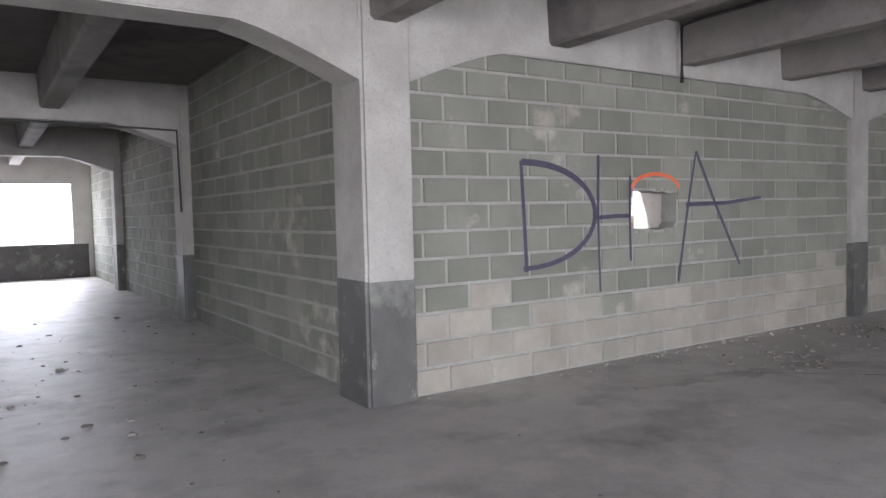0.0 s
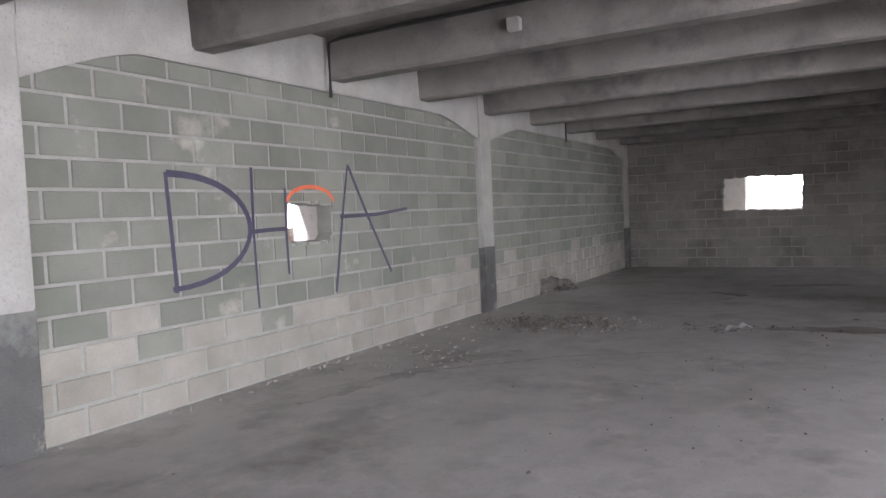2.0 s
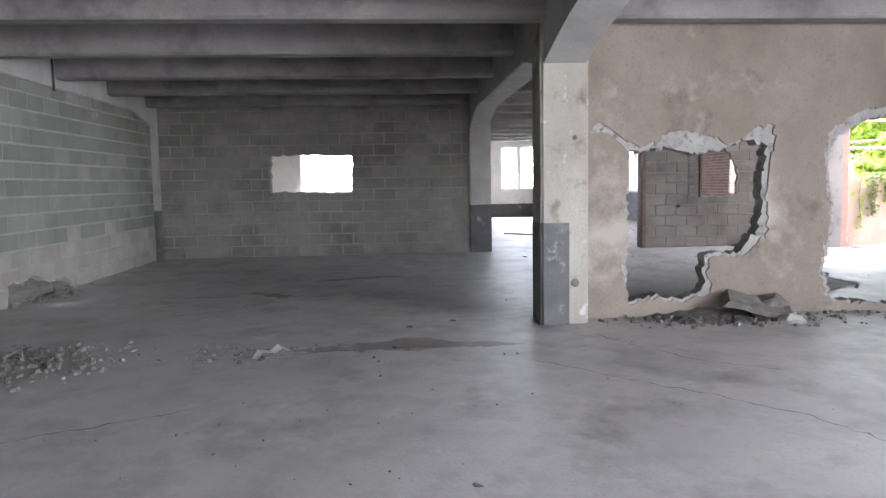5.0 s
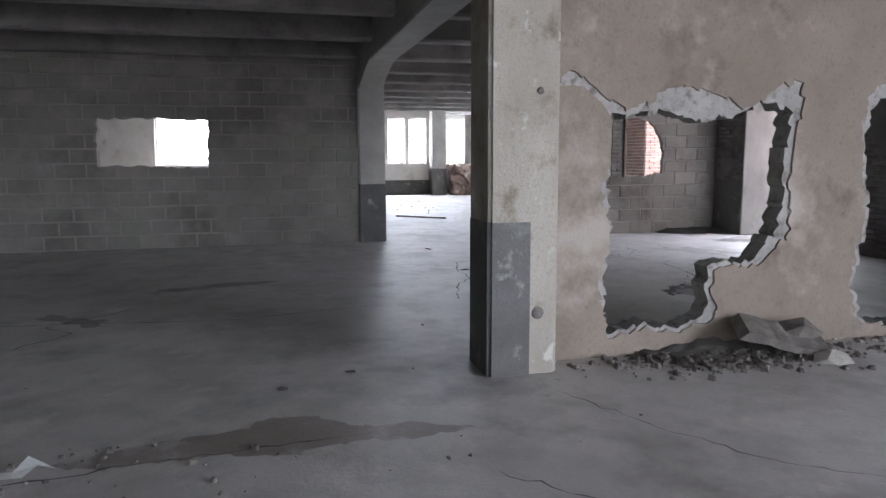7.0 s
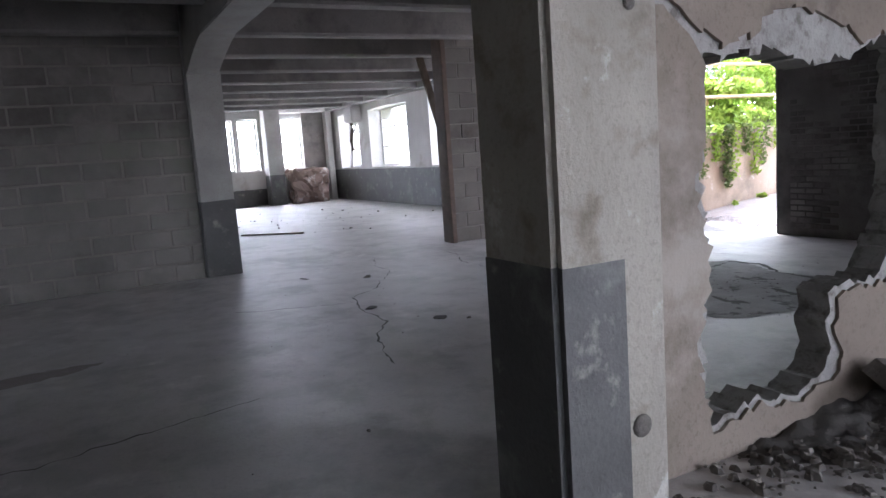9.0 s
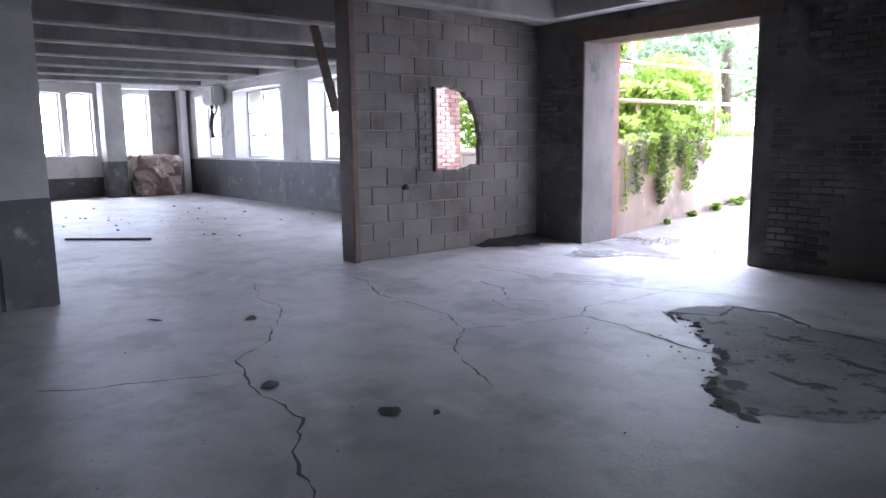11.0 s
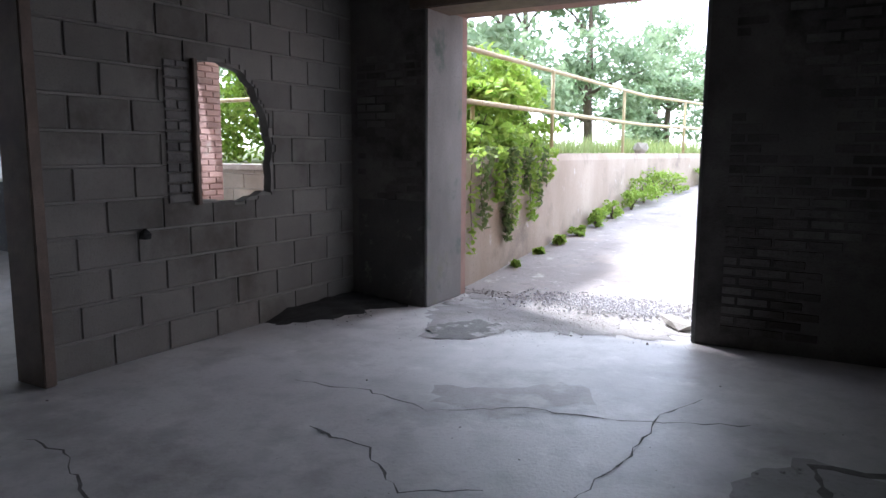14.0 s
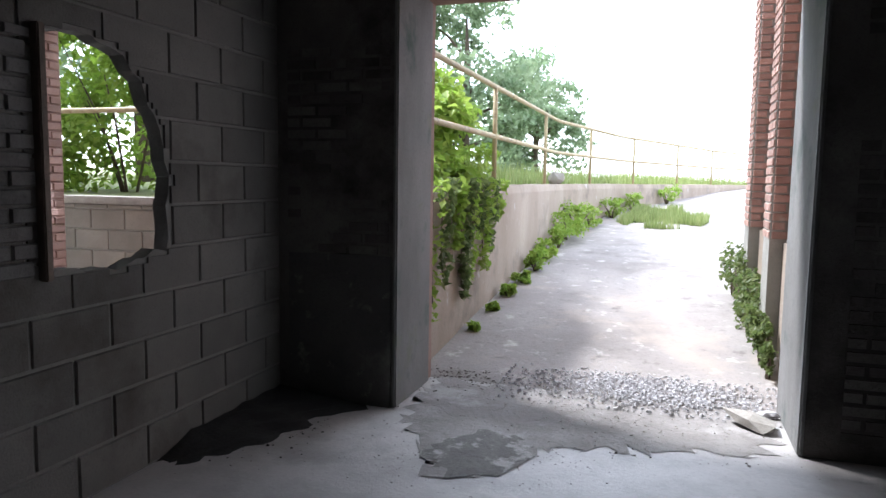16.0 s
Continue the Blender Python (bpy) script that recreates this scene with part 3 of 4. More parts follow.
part("jamb", boxed(south_u(14.40) - 0.03, south_u(14.40) + 0.002, -0.01, 0.81, 0, 2.75, bevel=0.01), RENDER, ws, "cement-rendered door jamb")
part("lintel", boxed(south_u(17.0), south_u(14.15), -0.03, 0.4, 2.72, 2.92, bevel=0.01), STEEL, ws, "dark steel door lintel")
part("lower_band", boxed(south_u(32), south_u(22.0), -0.005, 0.0, 0, 1.0), DADO, ws, "dark painted lower band")
part("lower_band", boxed(south_u(17.6), south_u(16.86), -0.013, 0.0, 0, 1.0), DADO, ws, "dark painted lower band")

# ---- other outer walls ----
we = thing("wall_outer_east", "pale limewashed end wall with tall windows", "wall", "structure", at=pose(EAST, 8.4, 0, 0, 0, -90))
east_holes = [arched(8.4 - b, 8.4 - a, 1.15 if a > -6 else 1.15, 2.86) for a, b in EAST_WINDOWS]
part("masonry", slab(bmesh.new(), [rect(0, 16.6, -0.03, SLAB_Z), *east_holes], 0, 0.4), ROOM_WALL, we)
part("lower_band", boxed(8.4 + 1.4, 8.4 + 6.0, -0.005, 0.0, 0, 0.55), DADO, we, "dark painted lower band")
# Never in view; its openings are made up to let light in.
ww = thing("wall_west", "plain whitewashed outer wall, out of view, with openings added for light", "wall", "structure", at=pose(WEST, -8.2, 0, 0, 0, 90))
part("masonry", slab(bmesh.new(), [rect(0, 29.8, -0.03, SLAB_Z), *[rect(a + 8.2, b + 8.2, 0.7, 2.7) for a, b in ADDED_WEST_OPENINGS]], 0, 0.3), ROOM_WALL, ww)
wn_ = thing("wall_corridor_end", "pale end wall with a wide window above a dark band", "wall", "structure", at=pose(WEST, NORTH, 0))
part("masonry", slab(bmesh.new(), [rect(0, 8.9, -0.03, SLAB_Z), rect(5.2, 8.14, 0.93, 2.51)], 0, 0.35), ROOM_WALL, wn_)
part("lower_band", boxed(0, 8.5, -0.006, 0.0, 0, 0.90), DADO, wn_, "dark painted lower band")
wb = thing("wall_back_room", "white wall with a window behind the block wall", "wall", "structure", at=pose(2.8, 11.5, 0))
part("masonry", slab(bmesh.new(), [rect(0, 15.0, -0.03, SLAB_Z), rect(6.5, 9.7, 1.36, 2.7), rect(9.78, 10.03, 1.36, 2.7)], 0, 0.3), ROOM_WALL, wb)
part("brick_sill", boxed(6.4, 10.05, -0.05, 0.0, 0.3, 1.34, bevel=0.01), BRICK, wb, "pinkish brick below the window")
tagged(part("wall_back_room_side", boxed(17.72, 18.0, 4.86, 11.8, 0, SLAB_Z), ROOM_WALL), "plain pale side wall of the back room", "wall", kind="structure")
tagged(part("wall_back_room_north", boxed(18.0, EAST + 0.4, 8.0, 8.4, 0, SLAB_Z), ROOM_WALL), "plain pale wall of the bright back room", "wall", kind="structure")


# ---- windows ----
def window(name, width, height, at, cols=2, rows=3, bar=0.035):
    w = thing(name, "white-painted window with flaking frame and dusty panes", "window", "structure", at=at)
    f = bmesh.new()
    for a in (rect(0, 0.06, 0, height), rect(width - 0.06, width, 0, height), rect(0.06, width - 0.06, 0, 0.07), rect(0.06, width - 0.06, height - 0.06, height)):
        box(f, a[0][0], a[1][0], 0, 0.07, a[0][1], a[2][1])
    part("window_frame", f, FRAME_WHITE, w)
    for c in range(1, cols):
        part("mullion", boxed(width * c / cols - bar / 2, width * c / cols + bar / 2, 0.01, 0.06, 0.07, height - 0.06), FRAME_WHITE, w)
    for r in range(1, rows):
        part("glazing_bar", boxed(0.06, width - 0.06, 0.015, 0.055, height * r / rows - bar / 2, height * r / rows + bar / 2), FRAME_WHITE, w)
    for c in range(cols):
        for r in range(rows):
            g = part("pane", boxed(width * c / cols + 0.02, width * (c + 1) / cols - 0.02, 0.032, 0.037, height * r / rows + 0.02, height * (r + 1) / rows - 0.02), GLASS, w)
            g.visible_shadow = False
    part("window_sill", boxed(-0.03, width + 0.03, -0.38, 0.0, -0.03, 0.004, bevel=0.006), ROOM_WALL, w)
    return w


for a, b in ROOM_WINDOWS[1:]:
    window("window_1", b - a, 1.75, pose(b, SOUTH - 0.4, 1.05, 0, 0, 180), 3 if b - a > 2 else 2)
for a, b in EAST_WINDOWS:
    window("window_2", b - a, 1.71, pose(EAST + 0.2, b, 1.15, 0, 0, -90), 1 if b - a < 1 else 3, 2)

# ---- ground outside ----
def drive_z(y):
    pts = [(-8.9, -0.015), (-9.6, 0.02), (-11.0, 0.16), (-13.0, 0.30), (-16.0, 0.55), (-21.0, 0.80), (-34.0, 1.38), (-60.0, 1.40)]
    if y >= -8.9:
        return -0.06
    for (ya, za), (yb, zb) in zip(pts, pts[1:]):
        if ya >= y >= yb:
            return za + (zb - za) * (ya - y) / (ya - yb)
    return 1.4


gx = [-1500, -400, -100, -30, -10, 0, 8] + [13 + 0.5 * k for k in range(10)] + [20, 30, 60, 120, 400, 1500]
gy = [1500, 400, 100, 30, 0, -8.0, -8.9] + [-9.0 - 0.5 * k for k in range(54)] + [-45, -60, -100, -300, -1500]
bm = bmesh.new()
gv = [[bm.verts.new((x, y, drive_z(y) + (0.02 * noise.noise((x, y, 2)) if -40 < y < -9.6 and 12 < x < 18 else 0))) for y in gy] for x in gx]
for i in range(len(gx) - 1):
    for j in range(len(gy) - 1):
        f = bm.faces.new((gv[i][j], gv[i][j + 1], gv[i + 1][j + 1], gv[i + 1][j]))
        f.smooth = True
bmesh.ops.recalc_face_normals(bm, faces=bm.faces)
tagged(part("ground", bm, DRIVE), "dusty grey concrete drive rising away from the building", "ground", kind="structure")

LINE = [(17.0, -9.0), (17.0, -16.8), (16.2, -21.5), (13.6, -30.0), (9.0, -40.0)]


def along(f):
    """A point of the retaining wall's line, f metres from the building."""
    for (xa, ya), (xb, yb) in zip(LINE, LINE[1:]):
        d = math.dist((xa, ya), (xb, yb))
        if f <= d:
            return Vector((xa + (xb - xa) * f / d, ya + (yb - ya) * f / d, 0))
        f -= d
    return Vector((*LINE[-1], 0))


rw = thing("retaining_wall", "stained brown concrete retaining wall with a worn coping", "wall", "structure")
for k, ((xa, ya), (xb, yb)) in enumerate(zip(LINE, LINE[1:])):
    d = Vector((xb - xa, yb - ya, 0))
    n = Vector((-d.y, d.x, 0)).normalized()
    if n.x < 0:
        n = -n
    bm = bmesh.new()
    segs = max(2, int(d.length / 0.4))
    rows = []
    for i in range(segs + 1):
        p = Vector((xa, ya, 0)) + d * (i / segs)
        wob = 0.015 * noise.noise((p.x, p.y * 1.3, 5))
        rows.append([bm.verts.new(q) for q in (p + Vector((0, 0, -0.3)), p + n * -wob + Vector((0, 0, 1.34)), p + n * (0.03 - wob) + Vector((0, 0, 1.44 + wob)), p + n * 0.3 + Vector((0, 0, 1.44 + wob)), p + n * 0.3 + Vector((0, 0, -0.3)))])
    for a, b in zip(rows, rows[1:]):
        for i in range(4):
            bm.faces.new((a[i], b[i], b[i + 1], a[i + 1]))
    bmesh.ops.recalc_face_normals(bm, faces=bm.faces)
    part("wall_segment", bm, RETAIN, rw)
bm = bmesh.new()
bank = [Vector((17.25, -10.3, 1.2))] + [along(f) + Vector((0.25, 0, 1.36)) for f in (7.8, 12.5, 21.4, 32)]
far = [Vector((120, y, 2.2)) for y in (-10.3, -20, -40, -90, -200)]
a = [bm.verts.new(p) for p in bank]
b = [bm.verts.new(p) for p in far]
for i in range(4):
    bm.faces.new((a[i], b[i], b[i + 1], a[i + 1]))
bmesh.ops.recalc_face_normals(bm, faces=bm.faces)
tagged(part("bank", bm, GRASS_SOIL), "grassy upper ground behind the retaining wall", "ground", kind="structure")
be = thing("yard_wall", "low pale block yard wall with a flat concrete coping", "wall", "structure", at=pose(40, -10.2, 0, 0, 0, 180))
part("masonry", boxed(0, 22.7, 0.006, 0.25, -0.3, 1.18), MORTAR, be)
part("coping", boxed(0, 22.7, -0.05, 0.3, 1.18, 1.26, bevel=0.012), RUBBLE_PALE, be, "flat concrete coping")
lay(be, "block", 17.0, 22.6, 0.0, 1.18, 0.45, 0.225, 0.016, BLOCK_DUST, near=20)

# ---- railing on the retaining wall ----
rail = thing("railing", "weathered yellowish tubular steel railing on the retaining wall", "railing")
posts = [0.1, 3.0, 6.45, 9.9, 13.4, 17.0, 20.8, 24.8]
for f in posts:
    p = along(f) + Vector((0.12, 0, 0))
    part("post", tube(bmesh.new(), [p + Vector((0, 0, 1.4)), p + Vector((0, 0, 2.56))], 0.028), RAIL, rail)
for z in (2.0, 2.56):
    part("rail", tube(bmesh.new(), [along(f) + Vector((0.12, 0, z)) for f in np.linspace(0.0, 28, 40)], 0.03), RAIL, rail)


# ---- wing of the building to the side of the drive ----
wing = thing("wing_wall", "red brick wing wall with pilasters beside the drive", "wall", "structure", at=pose(14.22, -12.4, 0, 0, 0, 90))
part("masonry", slab(bmesh.new(), [rect(0, 3.38, -0.2, 6.5)], 0.006, 0.5), MORTAR, wing, "pale mortar")
for ua, ub in ((0.0, 0.45), (1.7, 2.1)):
    part("pilaster", boxed(ua, ub, -0.155, 0.01, 0, 6.5, bevel=0.004), MORTAR, wing, "red brick pilaster")
part("plinth", boxed(0.0, 3.36, -0.05, 0.02, -0.1, 1.05, bevel=0.02), RETAIN, wing, "cement plinth")

# ---- spray-painted letters on the block wall ----
gr = thing("graffiti", "violet-black spray-painted letters DHA with a red arc on a block wall", "graffiti", at=pose(2.91, 4.93 - 0.006, 0))


def stroke(points, w, material, name="letter_stroke", y=0.0):
    bm = bmesh.new()
    n = len(points)
    ring = []
    for i, p in enumerate(points):
        q, r = points[min(i + 1, n - 1)], points[max(i - 1, 0)]
        d = Vector((q[0] - r[0], q[1] - r[1])).normalized()
        k = 0.8 * (w[0] + (w[1] - w[0]) * i / (n - 1))
        ring.append((bm.verts.new((p[0] - d.y * k / 2, y, p[1] + d.x * k / 2)), bm.verts.new((p[0] + d.y * k / 2, y, p[1] - d.x * k / 2))))
    for a, b in zip(ring, ring[1:]):
        bm.faces.new((a[0], b[0], b[1], a[1]))
    bmesh.ops.recalc_face_normals(bm, faces=bm.faces)
    for f in bm.faces:
        f.normal_update()
        if f.normal.y > 0:
            f.normal_flip()
    geo = bmesh.ops.extrude_face_region(bm, geom=bm.faces[:])
    for v in geo["geom"]:
        if isinstance(v, bmesh.types.BMVert):
            v.co.y -= 0.002
    bmesh.ops.recalc_face_normals(bm, faces=bm.faces)
    part(name, bm, material, gr)


U = 2.91
stroke([(4.07 - U, 1.95), (4.10 - U, 1.4), (4.12 - U, 0.95)], (0.045, 0.05), PAINT)
stroke([(4.05 - U + 0.93 * math.sin(a) ** 0.9, 1.46 + 0.48 * math.cos(a)) for a in np.linspace(0.02, 3.12, 20)], (0.075, 0.055), PAINT, y=-0.001)
stroke([(5.03 - U, 2.02), (5.02 - U, 1.4), (5.04 - U, 0.70)], (0.045, 0.03), PAINT, y=-0.002)
stroke([(5.0 - U, 1.42), (5.25 - U, 1.43), (5.46 - U, 1.43)], (0.05, 0.05), PAINT, y=-0.003)
stroke([(5.47 - U, 1.83), (5.46 - U, 1.4), (5.47 - U, 0.98)], (0.04, 0.035), PAINT, y=-0.004)
stroke([(6.50 - U, 2.10), (6.36 - U, 1.5), (6.20 - U, 0.72)], (0.035, 0.05), PAINT)
stroke([(6.50 - U, 2.10), (6.85 - U, 1.5), (7.27 - U, 0.84)], (0.05, 0.05), PAINT, y=-0.001)
stroke([(6.33 - U, 1.53), (7.0 - U, 1.54), (7.68 - U, 1.60)], (0.055, 0.045), PAINT, y=-0.002)
stroke([(5.86 - U - 0.36 * math.cos(a), 1.69 + 0.16 * math.sin(a)) for a in np.linspace(0.05, 3.1, 14)], (0.05, 0.05), RED)

# ---- cracks, patches and stains of the floor ----
def crack(points, width, seed):
    rng = random.Random(seed)
    pts = []
    for p, q in zip(points, points[1:]):
        n = max(2, int(math.dist(p, q) / 0.07))
        for k in range(n):
            f = k / n
            pts.append((p[0] + (q[0] - p[0]) * f + rng.uniform(-0.022, 0.022), p[1] + (q[1] - p[1]) * f + rng.uniform(-0.022, 0.022)))
    pts.append(points[-1])
    bm = bmesh.new()
    row = []
    for i, p in enumerate(pts):
        q, r = pts[min(i + 1, len(pts) - 1)], pts[max(i - 1, 0)]
        d = Vector((q[0] - r[0], q[1] - r[1])).normalized()
        k = width * rng.uniform(0.12, 1.0) * (0.7 if width < 0.06 else 1) * (0.3 if i in (0, len(pts) - 1) else 1) / 2
        row.append((bm.verts.new((p[0] - d.y * k, p[1] + d.x * k, 0.004)), bm.verts.new((p[0] + d.y * k, p[1] - d.x * k, 0.004))))
    for a, b in zip(row, row[1:]):
        bm.faces.new((a[0], a[1], b[1], b[0]))
    bmesh.ops.recalc_face_normals(bm, faces=bm.faces)
    for f in bm.faces:
        if f.normal.z < 0:
            f.normal_flip()
    tagged(part("floor_crack", bm, CRACK), "dirt-filled crack in the concrete floor", "crack", "floor cracks", "structure")


crack([(16.95, -4.52), (16.6, -4.5), (15.98, -4.22), (15.5, -4.25), (14.94, -4.22), (14.49, -4.01), (14.1, -3.6), (13.4, -3.3)], 0.028, 1)
crack([(14.49, -4.01), (14.3, -4.4), (14.17, -5.02), (14.33, -5.32), (14.25, -5.9), (14.24, -6.52), (14.1, -6.9)], 0.022, 2)
crack([(14.2, -5.02), (13.7, -5.0), (13.3, -4.9), (12.8, -4.85)], 0.035, 3)
crack([(15.84, -5.36), (15.4, -5.3), (15.0, -5.0), (14.7, -5.2)], 0.03, 4)
crack([(15.1, -4.9), (14.75, -4.75), (14.4, -4.75)], 0.022, 5)
crack([(15.55, -2.92), (15.2, -2.75), (14.9, -2.35), (14.63, -2.29), (14.29, -2.21), (13.7, -2.2), (13.3, -1.95), (13.07, -1.89), (12.5, -1.75)], 0.032, 6)
crack([(14.63, -2.29), (14.8, -1.9), (14.9, -1.56), (15.1, -1.2)], 0.03, 7)
crack([(17.4, -3.6), (16.6, -3.3), (16.1, -3.3), (15.6, -3.0)], 0.02, 8)
crack([(8.6, -0.9), (7.9, -1.5), (7.5, -1.9), (7.0, -2.3), (6.2, -2.6)], 0.02, 9)
crack([(9.6, -1.6), (8.9, -1.9), (8.4, -2.2), (8.0, -2.7)], 0.02, 10)
crack([(12.8, 1.4), (12.2, 2.0), (11.9, 1.7), (11.3, 2.2), (10.9, 2.9)], 0.03, 11)
crack([(12.4, 3.6), (12.3, 1.9), (12.1, 0.4), (12.4, -0.8)], 0.03, 12)
crack([(7.6, 1.5), (7.0, 2.6), (6.3, 3.3), (5.6, 3.9)], 0.03, 13)
crack([(8.9, 1.9), (9.1, 0.6), (9.2, -0.4)], 0.03, 14)
crack([(16.4, -5.9), (15.9, -6.0), (15.4, -5.9), (15.0, -6.2), (14.4, -6.3), (13.8, -6.6)], 0.025, 15)


crack([(13.80, -5.62), (13.6, -5.72), (13.38, -5.85)], 0.11, 21)
crack([(13.80, -5.62), (13.62, -5.5), (13.5, -5.38)], 0.05, 22)
crack([(13.38, -5.85), (13.5, -6.2), (13.1, -6.25), (12.75, -6.0), (12.4, -5.95), (12.0, -5.95), (11.6, -5.7)], 0.07, 23)
crack([(12.95, -5.0), (12.8, -4.85), (12.72, -4.65), (12.6, -4.5)], 0.10, 24)
crack([(12.62, -4.4), (12.5, -4.2), (12.3, -4.02), (12.1, -3.95)], 0.14, 25)
crack([(12.45, -4.75), (12.25, -4.7), (12.05, -4.75)], 0.09, 26)
crack([(12.3, -5.35), (12.0, -5.25), (11.7, -5.3)], 0.09, 27)
crack([(12.95, -5.6), (12.7, -5.5), (12.5, -5.55)], 0.06, 28)


def floor_patch(name, label, points, material, z, seed, step=0.07, amount=0.03):
    bm = bmesh.new()
    out = ragged(points, step, amount, seed)
    from mathutils.geometry import tessellate_polygon
    vs = [bm.verts.new((p[0], p[1], z)) for p in out]
    for a, b, c in tessellate_polygon([[Vector((p[0], p[1], 0)) for p in out]]):
        f = bm.faces.new((vs[a], vs[b], vs[c]))
        f.normal_update()
        if f.normal.z < 0:
            f.normal_flip()
    tagged(part(name, bm, material), label, "floor patch", kind="structure")


STAIN = surface("damp_stain", ((0.26, 0.235, 0.215), (0.37, 0.345, 0.325)), 2.4, 0.6, 0.35, stains=[((0.42, 0.39, 0.37), 2.2, 0.50, 0.60)], fine=38)
floor_patch("broken_screed", "dark rough patch where the floor screed broke up", [(13.75, -5.6), (13.78, -5.85), (13.51, -6.3), (12.77, -6.0), (12.1, -6.1), (11.5, -5.3), (11.8, -4.3), (12.3, -3.95), (12.55, -4.2), (12.8, -4.85), (13.2, -5.2), (13.35, -5.5)], SCREED, 0.003, 1)
floor_patch("broken_screed", "shallow rough patch in the floor near the door", [(15.45, -6.05), (15.6, -6.3), (15.2, -6.45), (14.95, -6.75), (14.72, -6.75), (14.62, -6.5), (14.85, -6.3), (15.0, -6.0)], STAIN, 0.003, 2)
WET_GRIT = surface("wet_dark_grit", ((0.085, 0.078, 0.07), (0.15, 0.138, 0.125)), 6, 0.8, 1.0, stains=[((0.33, 0.31, 0.295), 5.5, 0.53, 0.60)], fine=30)
DAMP = surface("dark_damp_stain", ((0.17, 0.142, 0.122), (0.27, 0.235, 0.21)), 2.8, 0.5, 0.35, stains=[((0.36, 0.33, 0.31), 3.0, 0.54, 0.66)], fine=38)
floor_patch("damp_stain", "brown damp stain on the concrete floor", [(9.16, 1.2), (9.34, 0.66), (9.40, 0.3), (9.56, 0.12), (9.50, -0.13), (9.32, -0.3), (9.30, -0.6), (9.16, -0.95), (9.06, -0.6), (9.12, -0.3), (9.02, 0.05), (9.10, 0.4), (9.06, 0.9)], DAMP, 0.003, 3, 0.05, 0.03)
floor_patch("damp_stain", "dark damp streak on the concrete floor", [(13.7, 1.5), (13.95, 1.0), (14.1, 0.5), (14.05, 0.0), (13.85, 0.3), (13.75, 0.9), (13.55, 1.3)], DAMP, 0.003, 4, 0.07, 0.04)
floor_patch("damp_stain", "dark damp streak on the concrete floor", [(12.1, 1.6), (12.6, 2.2), (12.75, 2.1), (12.35, 1.55)], DAMP, 0.003, 9, 0.07, 0.04)
floor_patch("damp_stain", "dark streak of dirt along the block wall", [(4.6, 4.3), (5.6, 3.95), (6.6, 3.75), (7.2, 3.2), (6.9, 3.15), (6.3, 3.55), (5.3, 3.75), (4.5, 4.0)], STAIN, 0.003, 10, 0.06, 0.05)
floor_patch("damp_stain", "dark damp patch on the floor just inside the door", [(16.4, -7.5), (16.15, -7.28), (15.95, -7.36), (15.8, -7.7), (15.95, -7.95), (16.2, -7.98), (16.35, -7.75)], WET_GRIT, 0.0065, 11, 0.04, 0.04)
# Gritty dirt, darkened further so its colour carries the threshold's shade.
DIRT = surface("trodden_dirt", ((0.19, 0.175, 0.165), (0.32, 0.30, 0.285)), 3.0, 0.95, 1.0, stains=[((0.36, 0.34, 0.325), 2.4, 0.53, 0.62)], fine=30)
floor_patch("dirt_patch", "gritty grey dirt on the floor at the door, darkened for the threshold's shade", [(16.8, -8.95), (16.7, -8.1), (16.45, -7.6), (16.25, -7.3), (15.95, -7.35), (15.8, -7.8), (15.2, -8.0), (14.6, -8.15), (14.35, -8.95)], DIRT, 0.004, 6, 0.045, 0.075)
ledge = bmesh.new()
for (xa, ya), (xb, yb) in zip([(13.75, -5.6), (13.4, -5.5), (13.25, -5.25), (12.85, -4.9), (12.6, -4.3)], [(13.4, -5.5), (13.25, -5.25), (12.85, -4.9), (12.6, -4.3), (12.3, -3.95)]):
    rng_l = random.Random(int(xa * 100))
    for k in range(9):
        f = k / 9
        stone(ledge, (xa + (xb - xa) * f + rng_l.uniform(-0.04, 0.04), ya + (yb - ya) * f + rng_l.uniform(-0.04, 0.04), 0.0), rng_l.uniform(0.012, 0.032), rng_l, 0.3)
tagged(part("broken_edge", ledge, CRACK), "crumbled dark edge of the broken floor patch", "rubble", kind="stuff")


def scatter(name, label, count, area, size, material, seed, flat=0.6, z=0.0):
    def place(rng):
        x0, x1, y0, y1 = area
        gxx = min(max(rng.gauss(0.5, 0.22), 0), 1)
        gyy = min(max(rng.gauss(0.5, 0.22), 0), 1)
        return x0 + (x1 - x0) * gxx, y0 + (y1 - y0) * gyy, z
    return tagged(part(name, stones(count, place, size, seed, flat), material), label, "rubble", kind="stuff")


scatter("debris", "low heap of dark broken debris on the floor", 700, (8.2, 9.7, 2.5, 4.5), (0.008, 0.05), RUBBLE, 1)
scatter("debris", "pale chips among dark debris on the floor", 16, (8.3, 9.6, 2.6, 4.4), (0.012, 0.04), RUBBLE_PALE, 2)
scatter("debris", "thin line of grit and dark scraps on the floor", 110, (8.6, 9.5, 0.2, 2.9), (0.008, 0.035), RUBBLE, 3)
scatter("debris", "dark scraps near the block wall", 90, (5.0, 8.0, 3.2, 4.7), (0.008, 0.045), RUBBLE, 4, 0.4)
scatter("debris", "small chips scattered over the floor", 130, (1.5, 11.5, -2.5, 4.5), (0.005, 0.018), RUBBLE, 5, 0.5)
scatter("debris", "small pale chips scattered over the corridor floor", 22, (-1.5, 2.4, 3.5, 9.0), (0.008, 0.035), RUBBLE_PALE, 6, 0.4)
